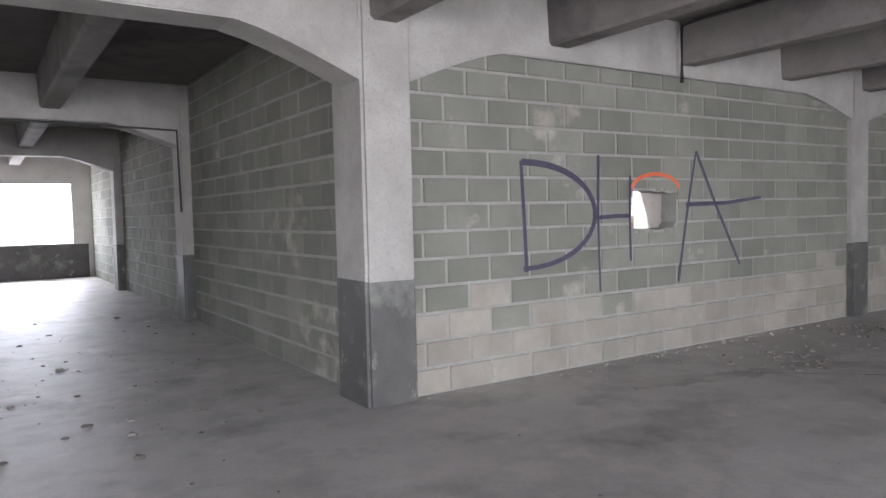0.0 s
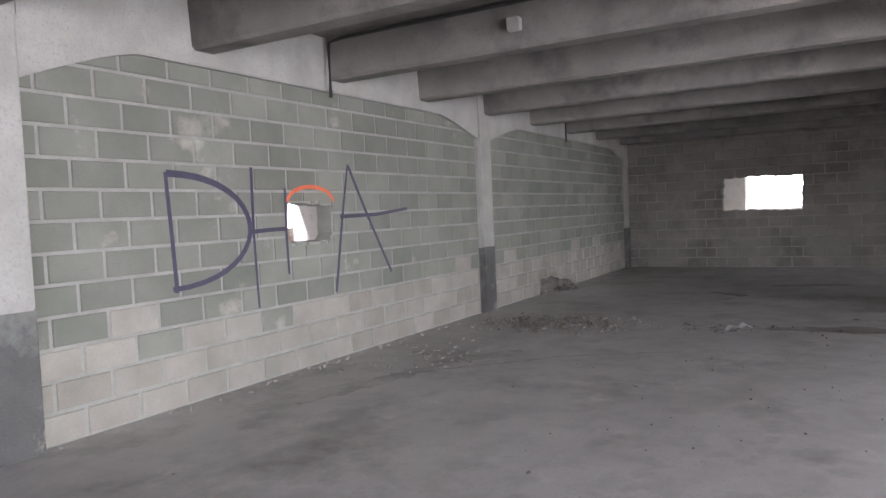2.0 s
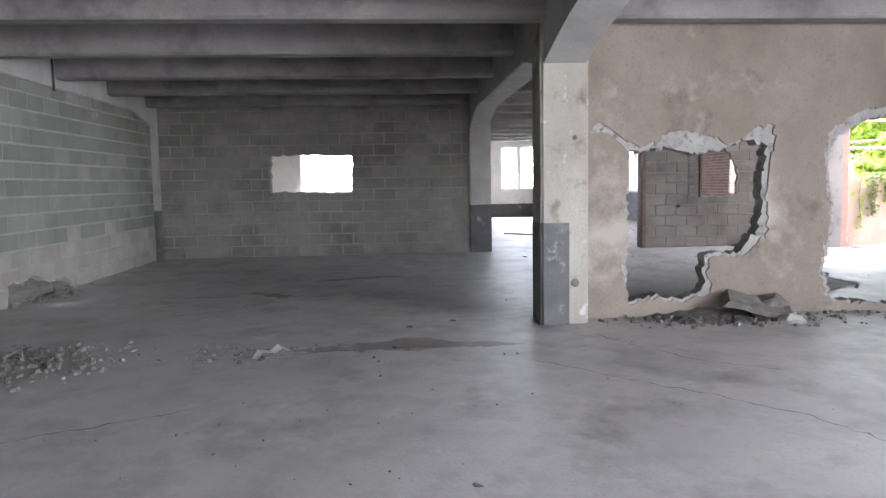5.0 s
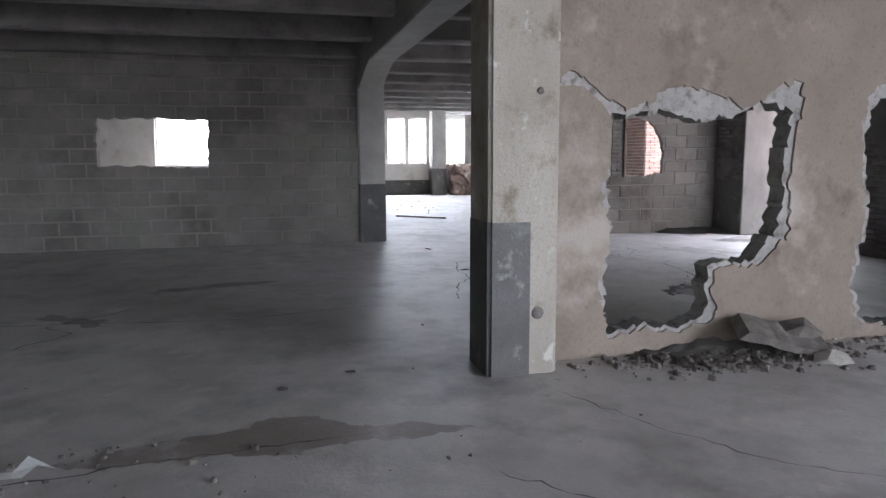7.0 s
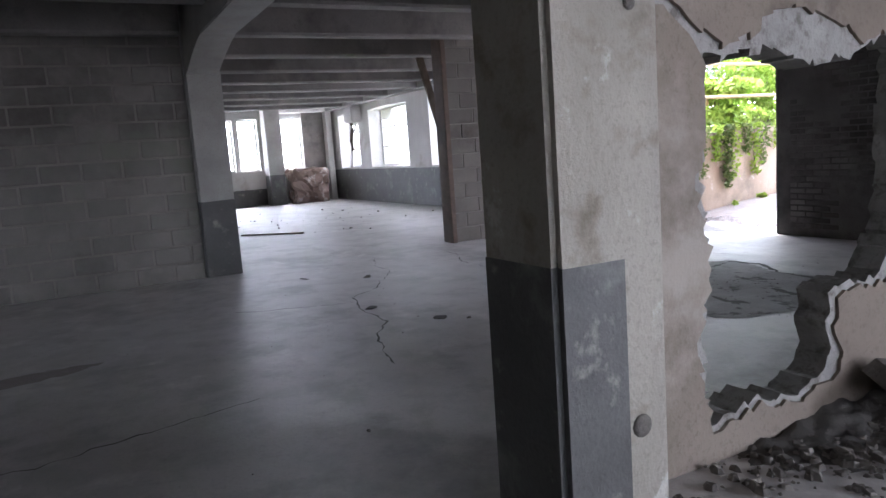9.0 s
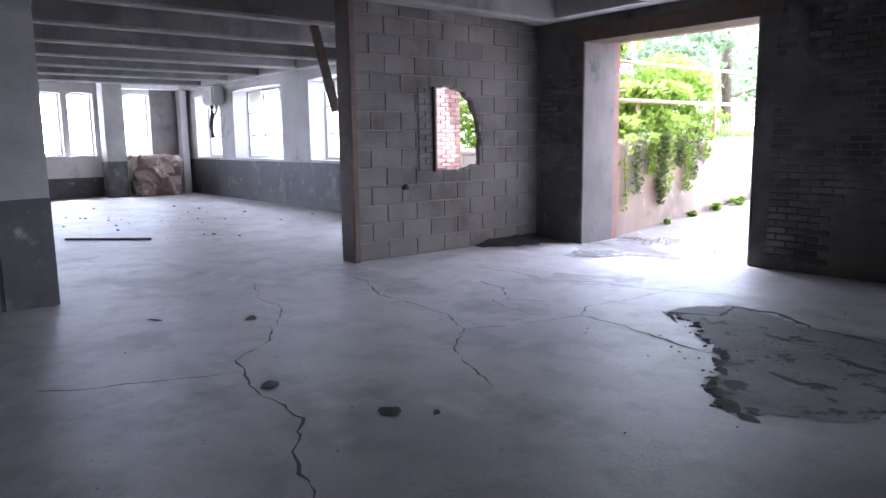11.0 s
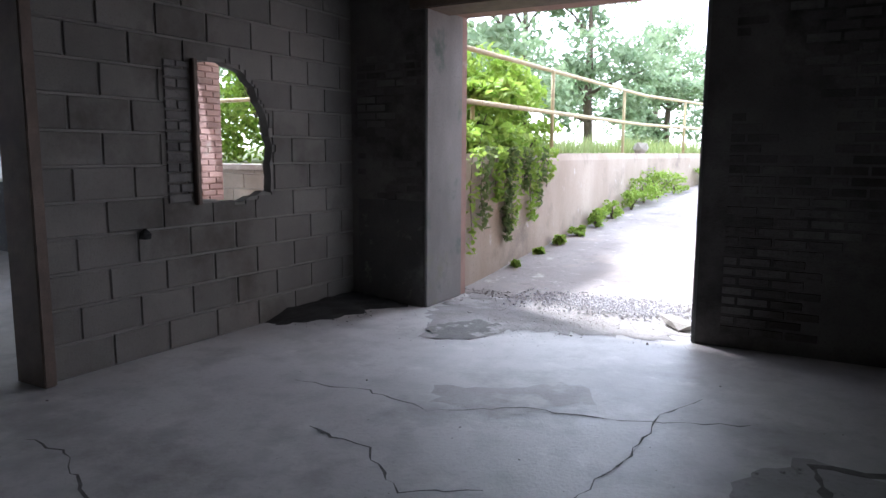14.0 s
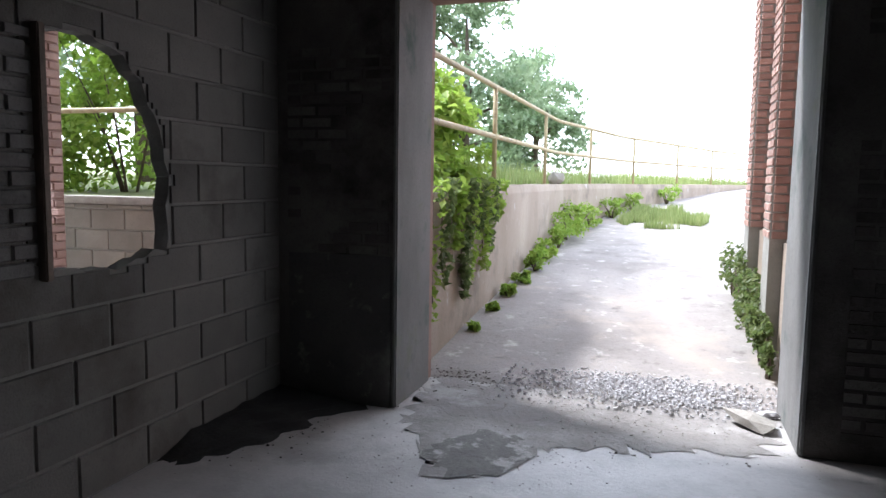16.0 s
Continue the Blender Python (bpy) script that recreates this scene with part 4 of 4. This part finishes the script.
scatter("debris", "dark scraps on the corridor floor", 90, (-1.0, 2.4, 2.8, 12.0), (0.01, 0.05), RUBBLE, 7, 0.4)
scatter("debris", "broken plaster below the broken wall", 190, (9.8, 10.6, -5.2, -2.0), (0.006, 0.04), RUBBLE_PALE, 8)
scatter("debris", "dark grit below the broken wall", 240, (9.5, 10.7, -5.4, -1.9), (0.01, 0.05), RUBBLE, 9)
scatter("debris", "dark plates of broken block at a low hole", 60, (11.9, 13.9, 4.55, 5.1), (0.03, 0.13), RUBBLE, 10, 0.5)
scatter("debris", "small chips on the floor of the door bay", 110, (11.0, 17.4, -8.0, 0.0), (0.003, 0.010), RUBBLE, 11, 0.5)
scatter("debris", "loose crumbs in the broken floor patch", 260, (11.6, 13.4, -6.0, -4.2), (0.003, 0.015), RUBBLE, 12, 0.5)
bm = bmesh.new()
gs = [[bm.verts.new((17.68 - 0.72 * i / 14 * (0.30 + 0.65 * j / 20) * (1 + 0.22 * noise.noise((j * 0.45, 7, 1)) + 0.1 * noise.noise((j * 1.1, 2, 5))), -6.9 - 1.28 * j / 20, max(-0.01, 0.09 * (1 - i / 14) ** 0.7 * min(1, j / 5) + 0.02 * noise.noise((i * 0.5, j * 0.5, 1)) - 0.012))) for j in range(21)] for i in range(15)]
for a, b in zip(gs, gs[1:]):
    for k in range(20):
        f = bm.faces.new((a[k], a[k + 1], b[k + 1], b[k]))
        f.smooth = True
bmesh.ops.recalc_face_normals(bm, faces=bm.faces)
tagged(part("black_heap", bm, MATT_BLACK), "low black heap in the corner", "soot", kind="stuff")
scatter("debris", "black crumbs around the low black heap", 70, (16.9, 17.7, -8.2, -6.8), (0.003, 0.010), MATT_BLACK, 13, 0.5)
scatter("gravel", "pale crushed gravel spilled over the door threshold", 3600, (14.25, 16.3, -9.75, -8.65), (0.005, 0.02), GRAVEL, 14, 0.9, 0.012)
scatter("gravel", "grey gravel and grit inside the door threshold", 1800, (14.3, 16.9, -9.6, -7.9), (0.003, 0.012), RUBBLE_PALE, 15, 0.7)
scatter("debris", "dark grit along the foot of the retaining wall", 900, (16.3, 17.0, -10.8, -8.4), (0.003, 0.014), RUBBLE, 16, 0.6)
scatter("debris", "dark crumbs on the floor just inside the door", 900, (15.4, 16.8, -8.8, -7.1), (0.002, 0.006), DIRT, 17, 0.6)
scatter("debris", "scraps on the floor of the back room", 70, (19, 30, -7.5, -2), (0.01, 0.05), RUBBLE, 18, 0.5)
scatter("debris", "grit along the foot of the block wall", 160, (3.0, 9.6, 4.72, 4.95), (0.006, 0.03), RUBBLE_PALE, 19, 0.5)


def single_stone(at, size, material, label, seed, flat=0.5):
    bm = bmesh.new()
    stone(bm, (0, 0, 0), size, random.Random(seed), flat)
    ob = part("stone", bm, material)
    ob.location = at
    tagged(ob, label, "stone")


single_stone((14.62, -8.62, 0.0), 0.17, RUBBLE_PALE, "flat grey stone lying beside the door jamb", 3, 0.4)
single_stone((14.50, -8.85, 0.0), 0.08, GRAVEL, "small pale stone beside the door jamb", 4)
for k, (x, y, s) in enumerate([(13.47, -2.61, 0.07), (14.29, -2.3, 0.08), (6.24, -0.19, 0.03), (5.99, 1.66, 0.025), (16.4, -2.3, 0.06), (15.9, -2.9, 0.05), (10.05, 0.05, 0.05), (10.3, -0.4, 0.06), (13.3, -2.8, 0.03)]):
    single_stone((x, y, 0), s, CRACK if s > 0.055 else RUBBLE, "dark flat lump of dirt on the floor", 10 + k, 0.14)

# Dark rubble added in the low hole to block the bright room behind.
for k, (x, s) in enumerate([(12.05, 0.13), (12.3, 0.19), (12.6, 0.22), (12.85, 0.17), (13.1, 0.14), (13.4, 0.12), (13.65, 0.10)]):
    single_stone((x, 5.06, 0.0), s, RUBBLE, "dark broken block added to darken the low hole in the wall", 60 + k, 1.0)

# white scrap of plastic on the floor
bm = bmesh.new()
pts = [(-0.16, -0.03, 0.0), (-0.08, 0.05, 0.05), (0.02, 0.02, 0.03), (0.10, 0.07, 0.07), (0.17, 0.04, 0.01)]
row = [(bm.verts.new(p), bm.verts.new((p[0] + 0.02, p[1] - 0.07, p[2] * 0.5 + 0.006))) for p in pts]
for a, b in zip(row, row[1:]):
    bm.faces.new((a[0], b[0], b[1], a[1]))
bmesh.ops.solidify(bm, geom=bm.faces[:], thickness=0.006)
ob = part("plastic_scrap", bm, RAG)
ob.matrix_basis = pose(9.03, 1.27, 0.004, 0, 0, -60)
tagged(ob, "crumpled white plastic scrap lying on the floor", "scrap")

# fallen slab and lump at the broken wall
bm = bmesh.new()
slab(bm, [ragged([(-0.34, -0.03), (0.36, -0.02), (0.33, 0.03), (-0.3, 0.04)], 0.07, 0.01, 4)], -0.13, 0.15)
ob = part("fallen_slab", bm, RUBBLE)
ob.matrix_basis = pose(9.94, -3.50, 0.13, 18, 15, -104)
tagged(ob, "fallen slab of masonry leaning on rubble by the broken wall", "masonry")
bm = bmesh.new()
stone(bm, (0, 0, 0), 0.2, random.Random(8), 0.75)
ob = part("masonry_lump", bm, RUBBLE)
ob.location = (10.06, -3.62, 0.05)
tagged(ob, "dark lump of broken masonry against the wall", "masonry")
bm = bmesh.new()
ms = [[bm.verts.new((10.26 - 0.75 * i / 30, -2.3 - 1.7 * j / 54, 0.10 * max(0, 1 - i / 27.0) ** 1.4 * math.sin(math.pi * j / 54) ** 0.8 * (1 + 0.5 * noise.noise((i * 0.3, j * 0.3, 3))) + 0.018 * noise.noise((i * 0.45, j * 0.45, 8)) * (0 < j < 54) * (i < 30) + 0.006 * noise.noise((i * 1.3, j * 1.3, 4)) - 0.022)) for j in range(55)] for i in range(31)]
for a, b in zip(ms, ms[1:]):
    for k in range(54):
        bm.faces.new((a[k], a[k + 1], b[k + 1], b[k]))
bmesh.ops.recalc_face_normals(bm, faces=bm.faces)
DARK_DIRT = surface("dark_dirt", ((0.05, 0.045, 0.04), (0.10, 0.09, 0.08)), 6, 0.95, 1.0, fine=24)
for f in bm.faces:
    f.smooth = True
tagged(part("dirt_heap", bm, DARK_DIRT), "heap of dark dirt and plaster dust against the wall", "dirt", kind="stuff")
single_stone((9.70, -3.72, 0.0), 0.12, RUBBLE_PALE, "pale broken lump at the edge of the heap", 51, 0.5)
heap = scatter("rubble_heap", "heap of crushed plaster under the broken opening", 1100, (9.65, 10.4, -4.1, -2.2), (0.008, 0.045), RUBBLE, 21, 0.8)

# ---- fixtures ----
def wire(name, label, points, r=0.012, material=CABLE, category="cable"):
    tagged(part(name, tube(bmesh.new(), points, r, 6), material), label, category)


wire("cable", "black cable running along the corridor beam", [(-5.9, 10.59, 2.84), (-1, 10.59, 2.81), (1.0, 10.59, 2.80), (2.44, 10.58, 2.76), (2.46, 10.58, 1.6)], 0.018)
wire("cable", "black cable along the ceiling joist with a hanging end", [(6.12, 4.80, 2.78), (6.12, 4.80, 3.35), (6.10, 4.6, 3.37), (6.10, 2.0, 3.37), (6.10, -1.28, 3.37)], 0.02)
wire("cable", "short hanging cable end at the beam", [(13.36, 4.86, 3.3), (13.36, 4.855, 2.80)], 0.018)
tagged(part("junction_box", boxed(6.08, 6.16, 2.62, 2.74, 3.12, 3.24, bevel=0.008), WHITEWASH), "small grey junction box on the joist", "junction box")
wire("conduit", "thin grey conduit up the dark brick wall", [(12.6, -8.17, 0.8), (12.6, -8.17, 3.0)], 0.022, WHITEWASH, "conduit")
for z, s in ((0.42, 0.05), (1.86, 0.028)):
    bm = bmesh.new()
    tube(bm, [(0.0, 0, 0), (-0.008, 0, 0), (-0.012, 0, 0)], [s * 0.9, s * 0.8, s * 0.5], 12)
    ob = part("iron_plate", bm, RUBBLE)
    ob.location = (9.952, -1.61, z)
    tagged(ob, "rusty round iron plate fixed on the pillar", "plate")
bm = bmesh.new()
stone(bm, (0, 0, 0), 0.06, random.Random(3), 0.9)
ob = part("wall_plug", bm, MATT_BLACK)
ob.location = (17.66, -5.80, 0.84)
tagged(ob, "small black knob on the block partition", "knob")
# rusty frame edge and brick patch beside the partition's window hole
tagged(part("frame_remnant", boxed(17.63, 17.7, -6.30, -6.26, 1.05, 2.12, bevel=0.006), STEEL), "rusty upright frame remnant at the window hole", "window frame")
bp = thing("brick_patch", "patch of old bricks set beside the window hole", "brickwork", "structure", at=pose(17.668, -6.02, 0, 0, 0, -90))
lay(bp, "brick", 0, 0.24, 1.07, 2.10, 0.215, 0.075, 0.01, SOUTH_MAT, proud=0.014)

# ---- back room ----
pp = pillar(31.3, 31.9, -6.25, -5.75, "pale pillar beside the doorway of the back room", 9)
dr = thing("door_1", "dark open doorway with a pale post in the back room", "door", "structure", at=pose(31.98, -7.15, 0, 0, 0, -90))
part("door_leaf", boxed(0, 0.75, -0.08, -0.03, 0, 3.0, bevel=0.006), JOIST, dr, "grimy grey door leaf")
part("post", boxed(0.75, 0.95, -0.4, -0.0, 0, 3.1, bevel=0.01), ROOM_WALL, dr, "pale post")
part("lintel", boxed(-0.9, 1.0, -0.45, -0.02, 2.98, 3.2, bevel=0.01), FRAME_WHITE, dr, "pale timber lintel")
bm = bmesh.new()
box(bm, -0.35, 0.35, -0.6, 0.6, 0, 1.1, bevel=0.03)
bmesh.ops.subdivide_edges(bm, edges=bm.edges[:], cuts=7, use_grid_fill=True)
for v in bm.verts:
    if v.co.z > 0.02:
        v.co += noise.noise_vector(v.co * 2.5) * 0.16 + noise.noise_vector(v.co * 7.0) * 0.07
ob = part("crumpled_sheet", bm, RUST_SHEET)
ob.location = (31.4, -7.05, 0)
tagged(ob, "crumpled rust-brown metal sheet standing in a doorway", "metal sheet")
hv = thing("wall_heater", "old pale wall heater with hanging pipes", "heater", at=pose(29.3, -8.18, 0))
part("casing", boxed(-0.35, 0.35, 0, 0.35, 2.45, 2.95, bevel=0.05), ROOM_WALL, hv, "dented pale casing")
part("pipe", tube(bmesh.new(), [(0.1, 0.2, 2.45), (0.05, 0.2, 2.2), (0.15, 0.22, 1.9), (0.1, 0.2, 1.6)], 0.06), STEEL, hv, "dark hanging pipe")
part("pipe", tube(bmesh.new(), [(-0.2, 0.2, 2.5), (-0.32, 0.22, 2.35), (-0.2, 0.22, 2.2)], 0.04), ROOM_WALL, hv, "pale bent pipe")
bm = boxed(-0.06, 0.06, -0.03, 0.03, -0.6, 0.58, bevel=0.006)
ob = part("hanging_plank", bm, BARK)
ob.matrix_basis = look((19.11, -5.55, 2.42), (19.11, -5.40, 2.98)) @ pose(0, 0, 0, 0, 0, 90)
tagged(ob, "dark broken plank hanging from the ceiling", "plank")
wire("iron_rod", "thin rusty iron rod lying on the floor", [(22.5, -2.85, 0.02), (22.1, -3.3, 0.018), (21.6, -3.85, 0.018)], 0.018, STEEL, "rod")

# ---- plants ----
def clump(centre, radii, count, seed, ragged_=0.35):
    rng = random.Random(seed)
    pts = []
    lobes = [(rng.uniform(-0.7, 0.7), rng.uniform(-0.7, 0.7), rng.uniform(-0.6, 0.8), rng.uniform(0.25, 0.5)) for _ in range(16)]
    for _ in range(count):
        lx, ly, lz, lr = rng.choice(lobes)
        v = Vector((rng.gauss(0, 1), rng.gauss(0, 1), rng.gauss(0, 1))).normalized() * lr * rng.random() ** 0.4
        pts.append((centre[0] + (lx + v.x) * radii[0], centre[1] + (ly + v.y) * radii[1], max(centre[2] + (lz + v.z) * radii[2], 0.0)))
    return pts


def bush(at, radii, count, size, material, label, seed, name="bush"):
    b = thing(name, label, name, at=pose(*at))
    rng = random.Random(seed)
    for k in range(4):
        tip = (rng.uniform(-0.6, 0.6) * radii[0], rng.uniform(-0.6, 0.6) * radii[1], radii[2] * rng.uniform(0.8, 1.5))
        part("stem", tube(bmesh.new(), [(tip[0] * 0.1, tip[1] * 0.1, 0), (tip[0] * 0.4, tip[1] * 0.5, tip[2] * 0.5), tip], [0.02, 0.014, 0.006], 5), BARK, b)
    part("foliage", leaves(clump((0, 0, radii[2]), radii, count, seed), size, seed), material, b, "bright green leaves")
    return b


def tree(at, height, spread, count, size, seed):
    t = thing("tree", "tall leafy green tree beyond the railing", "tree", group="trees beyond the drive", at=pose(*at))
    rng = random.Random(seed)
    part("trunk", tube(bmesh.new(), [(0, 0, -0.3), (0.1, 0.05, height * 0.3), (0.0, 0.15, height * 0.6), (0.1, 0.1, height * 0.9)], [0.22, 0.17, 0.11, 0.03], 8), BARK, t)
    pts = []
    for k in range(12):
        a, z = rng.uniform(0, 6.3), height * rng.uniform(0.18, 0.92)
        rr = spread * (1.05 - 0.65 * max(z / height - 0.2, 0) ** 1.4) * rng.uniform(0.45, 0.95)
        tip = (math.cos(a) * rr, math.sin(a) * rr, z)
        if k < 7:
            part("limb", tube(bmesh.new(), [(0.05, 0.1, z * 0.75), (tip[0] * 0.5, tip[1] * 0.5, z * 0.9), tip], [0.07, 0.045, 0.012], 6), BARK, t)
        s = spread * rng.uniform(0.35, 0.6)
        pts += clump(tip, (s, s, s * 0.75), count // 12, seed * 31 + k)
    part("crown", leaves(pts, size, seed), LEAF_HAZED, t)
    return t


bush((17.75, -10.9, 1.34), (0.6, 0.85, 0.52), 1900, 0.13, LEAF, "bright green bush overhanging the retaining wall", 1)
bush((17.35, -10.2, 1.2), (0.45, 0.8, 0.35), 1300, 0.12, LEAF, "bright green creeper spilling over the coping", 2)
bush((17.5, -12.0, 1.4), (0.5, 0.8, 0.25), 900, 0.10, LEAF, "low green plants on the bank", 3)
bush((19.9, -11.5, 1.2), (1.6, 0.7, 1.3), 6200, 0.12, LEAF, "dense green bush behind the yard wall", 4)
bush((22.0, -11.7, 1.2), (1.6, 0.8, 1.4), 5200, 0.13, LEAF, "dense green bush behind the yard wall", 5)
bush((18.4, -12.6, 1.2), (0.9, 0.8, 0.9), 2200, 0.12, LEAF, "green bush on the bank", 6)
bush((23.8, -10.9, 1.2), (1.2, 0.5, 0.9), 1800, 0.13, LEAF, "green bush outside the windows", 9)
bush((27.4, -10.9, 1.2), (1.2, 0.5, 0.9), 1500, 0.13, LEAF, "green bush outside the windows", 10)
bush((34.5, -5.6, 0.4), (0.5, 0.8, 1.0), 1200, 0.13, LEAF, "green bush outside the end windows", 11)
for k, (y0, reach, n) in enumerate([(-9.35, 1.15, 70), (-9.6, 0.9, 150), (-9.95, 0.6, 180), (-10.2, 1.1, 300), (-10.38, 0.95, 200), (-10.7, 0.5, 120), (-10.95, 0.9, 180), (-11.15, 0.75, 130), (-11.5, 0.45, 90)]):
    rng_i = random.Random(40 + k)
    pts = []
    for _ in range(n):
        f = rng_i.random() ** 1.3
        pts.append((16.97 - rng_i.random() * 0.12 * (1 - 0.5 * f), y0 + rng_i.gauss(0, 0.085 * (1 - 0.4 * f)), 1.5 - f * reach))
    iv = thing("ivy", "ivy trailing down the retaining wall", "ivy", group="ivy on the retaining wall")
    part("foliage", leaves(pts, 0.085, 60 + k), IVY if k % 2 else LEAF, iv)
    part("stem", tube(bmesh.new(), [(16.96, y0, 1.46), (16.965, y0 + 0.04, 1.0), (16.97, y0 - 0.03, 1.5 - reach * 0.9)], 0.006, 5), BARK, iv)
for k, (f, s) in enumerate([(1.3, 0.05), (2.0, 0.06), (2.7, 0.09), (3.4, 0.12), (4.2, 0.2), (5.0, 0.2), (6.0, 0.26), (6.8, 0.34), (7.6, 0.4), (8.6, 0.3), (10.5, 0.3), (12.4, 0.3), (15, 0.35)]):
    p = along(f)
    bush((p.x - 0.12 - s * 0.3, p.y, drive_z(p.y)), (s, s * 1.2, s * 0.7), int(150 + 900 * s), 0.07, LEAF, "green weeds at the foot of the retaining wall", 70 + k, "weed")
for k, (y, s) in enumerate([(-9.75, 0.13), (-10.1, 0.2), (-10.5, 0.22), (-10.9, 0.26), (-11.4, 0.26), (-11.9, 0.28), (-12.4, 0.3)]):
    bush((14.40 + 0.05 * k / 6, y, drive_z(y)), (s * 0.5, s * 1.3, s * 0.95), int(160 + 700 * s), 0.06, IVY, "green weeds along the brick wing wall", 90 + k, "weed")
rng_t = random.Random(5)
for k, (x, y, h, s) in enumerate([(21.5, -17, 7.5, 2.4), (24.5, -15, 8.5, 2.8), (22.5, -22, 8.5, 2.8), (27.5, -19, 9.5, 3.2), (22.0, -28, 7.0, 2.6), (25, -29, 9, 3.2), (21.0, -36, 4.0, 2.2), (23, -42, 7, 3.2), (31, -27, 11, 4.0), (33, -16, 10, 4.0)]):
    tree((x, y, 1.3), h, s, 5200, 0.24, 200 + k)


def grass(name, label, count, place, height, seed):
    rng = random.Random(seed)
    verts, faces = [], []
    for _ in range(count):
        x, y, z = place(rng)
        h, a = height * rng.uniform(0.4, 1.2), rng.uniform(0, 6.3)
        dx, dy, lean = math.cos(a) * 0.012, math.sin(a) * 0.012, rng.uniform(-0.4, 0.4) * h
        b = len(verts)
        verts += [(x - dx, y - dy, z), (x + dx, y + dy, z), (x + lean * math.cos(a + 1), y + lean * math.sin(a + 1), z + h)]
        faces.append((b, b + 1, b + 2))
    me = bpy.data.meshes.new(name)
    me.from_pydata(verts, [], faces)
    me.materials.append(BLADE)
    tagged(new(name, me), label, "grass", kind="stuff")


def island(rng):
    a, r = rng.uniform(0, 6.3), math.sqrt(rng.random())
    x, y = 15.35 + math.cos(a) * 0.95 * r, -19.6 + math.sin(a) * 2.0 * r
    if noise.noise((x * 1.6, y * 0.9, 4)) < -0.08 + 0.35 * (r - 0.7):
        return island(rng)
    return x, y, drive_z(y)


def verge(rng):
    f = rng.uniform(2.5, 26)
    p = along(f)
    return p.x + 0.3 + rng.random() ** 1.5 * 3.5, p.y, 1.38


yr = thing("railing", "weathered yellowish rail along the yard wall", "railing")
part("rail", tube(bmesh.new(), [(17.4, -10.36, 2.2), (21, -10.36, 2.2), (26, -10.36, 2.2), (32, -10.36, 2.2)], 0.03), RAIL, yr)
for x in (17.5, 23.0, 27.5, 31.8):
    part("post", tube(bmesh.new(), [(x, -10.36, 1.24), (x, -10.36, 2.2)], 0.028), RAIL, yr)
grass("grass", "patch of rough grass growing in the drive", 5000, island, 0.20, 1)
grass("grass", "long pale grass on the bank behind the railing", 9000, verge, 0.4, 2)
single_stone((17.12, -16.7, 1.44), 0.2, RUBBLE_PALE, "grey stone lying on the wall's corner", 31, 0.8)

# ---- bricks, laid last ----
# Bricks toned down like the south wall, with its shade in the colour.
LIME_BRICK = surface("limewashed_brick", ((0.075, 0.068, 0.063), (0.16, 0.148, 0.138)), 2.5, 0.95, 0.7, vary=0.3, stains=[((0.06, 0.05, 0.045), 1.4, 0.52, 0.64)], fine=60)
for k, y in enumerate((-12.4, -10.7)):
    w_ = 0.45 if k == 0 else 0.4
    pf = thing("brick_facing", "red brick face of a pilaster beside the drive", "brickwork", "structure", at=pose(14.22 + 0.158, y, 0, 0, 0, 90))
    lay(pf, "brick", 0.0, w_, 1.05, 4.2, 0.225, 0.075, 0.012, BRICK_OUT, proud=0.014)
    pf = thing("brick_facing", "red brick side of a pilaster beside the drive", "brickwork", "structure", at=pose(14.22 + 0.15, y + w_ + 0.004, 0, 0, 0, 180))
    lay(pf, "brick", 0.0, 0.15, 1.05, 4.2, 0.225, 0.075, 0.012, BRICK_OUT, proud=0.014)
lay(wing, "brick", 0.45, 1.7, 1.05, 4.2, 0.225, 0.075, 0.012, BRICK_OUT, near=1.0, limit=120, proud=0.014)
lay(wing, "brick", 2.1, 3.3, 1.05, 4.2, 0.225, 0.075, 0.012, BRICK_OUT, near=3.0, limit=170, proud=0.014)
jb = thing("window_reveal", "pinkish brick pier beside the outer window", "brickwork", "structure", at=pose(21.99, SOUTH + 0.008, 0, 0, 0, 180))
lay(jb, "brick", 0.0, 1.64, 0.3, 2.95, 0.225, 0.075, 0.012, BRICK_OUT, proud=0.014, limit=200, near=1.6)
jc = thing("window_reveal", "red brick jamb of the outer window", "brickwork", "structure", at=pose(20.334, SOUTH, 0, 0, 0, -90))
lay(jc, "brick", 0.0, 0.8, 0.3, 2.8, 0.225, 0.075, 0.012, BRICK_OUT, proud=0.014)
strip = thing("brick_facing", "old dark-toned brickwork showing through limewash by the door", "brickwork", "structure", at=pose(17.64, SOUTH - 0.002, 0, 0, 0, 180))
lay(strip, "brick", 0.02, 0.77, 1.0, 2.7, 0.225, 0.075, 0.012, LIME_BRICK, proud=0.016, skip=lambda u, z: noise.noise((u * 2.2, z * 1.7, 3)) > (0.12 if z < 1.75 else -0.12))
facing = thing("brick_facing", "old dark-toned brickwork showing through worn limewash", "brickwork", "structure", at=pose(14.28, SOUTH - 0.002, 0, 0, 0, 180))
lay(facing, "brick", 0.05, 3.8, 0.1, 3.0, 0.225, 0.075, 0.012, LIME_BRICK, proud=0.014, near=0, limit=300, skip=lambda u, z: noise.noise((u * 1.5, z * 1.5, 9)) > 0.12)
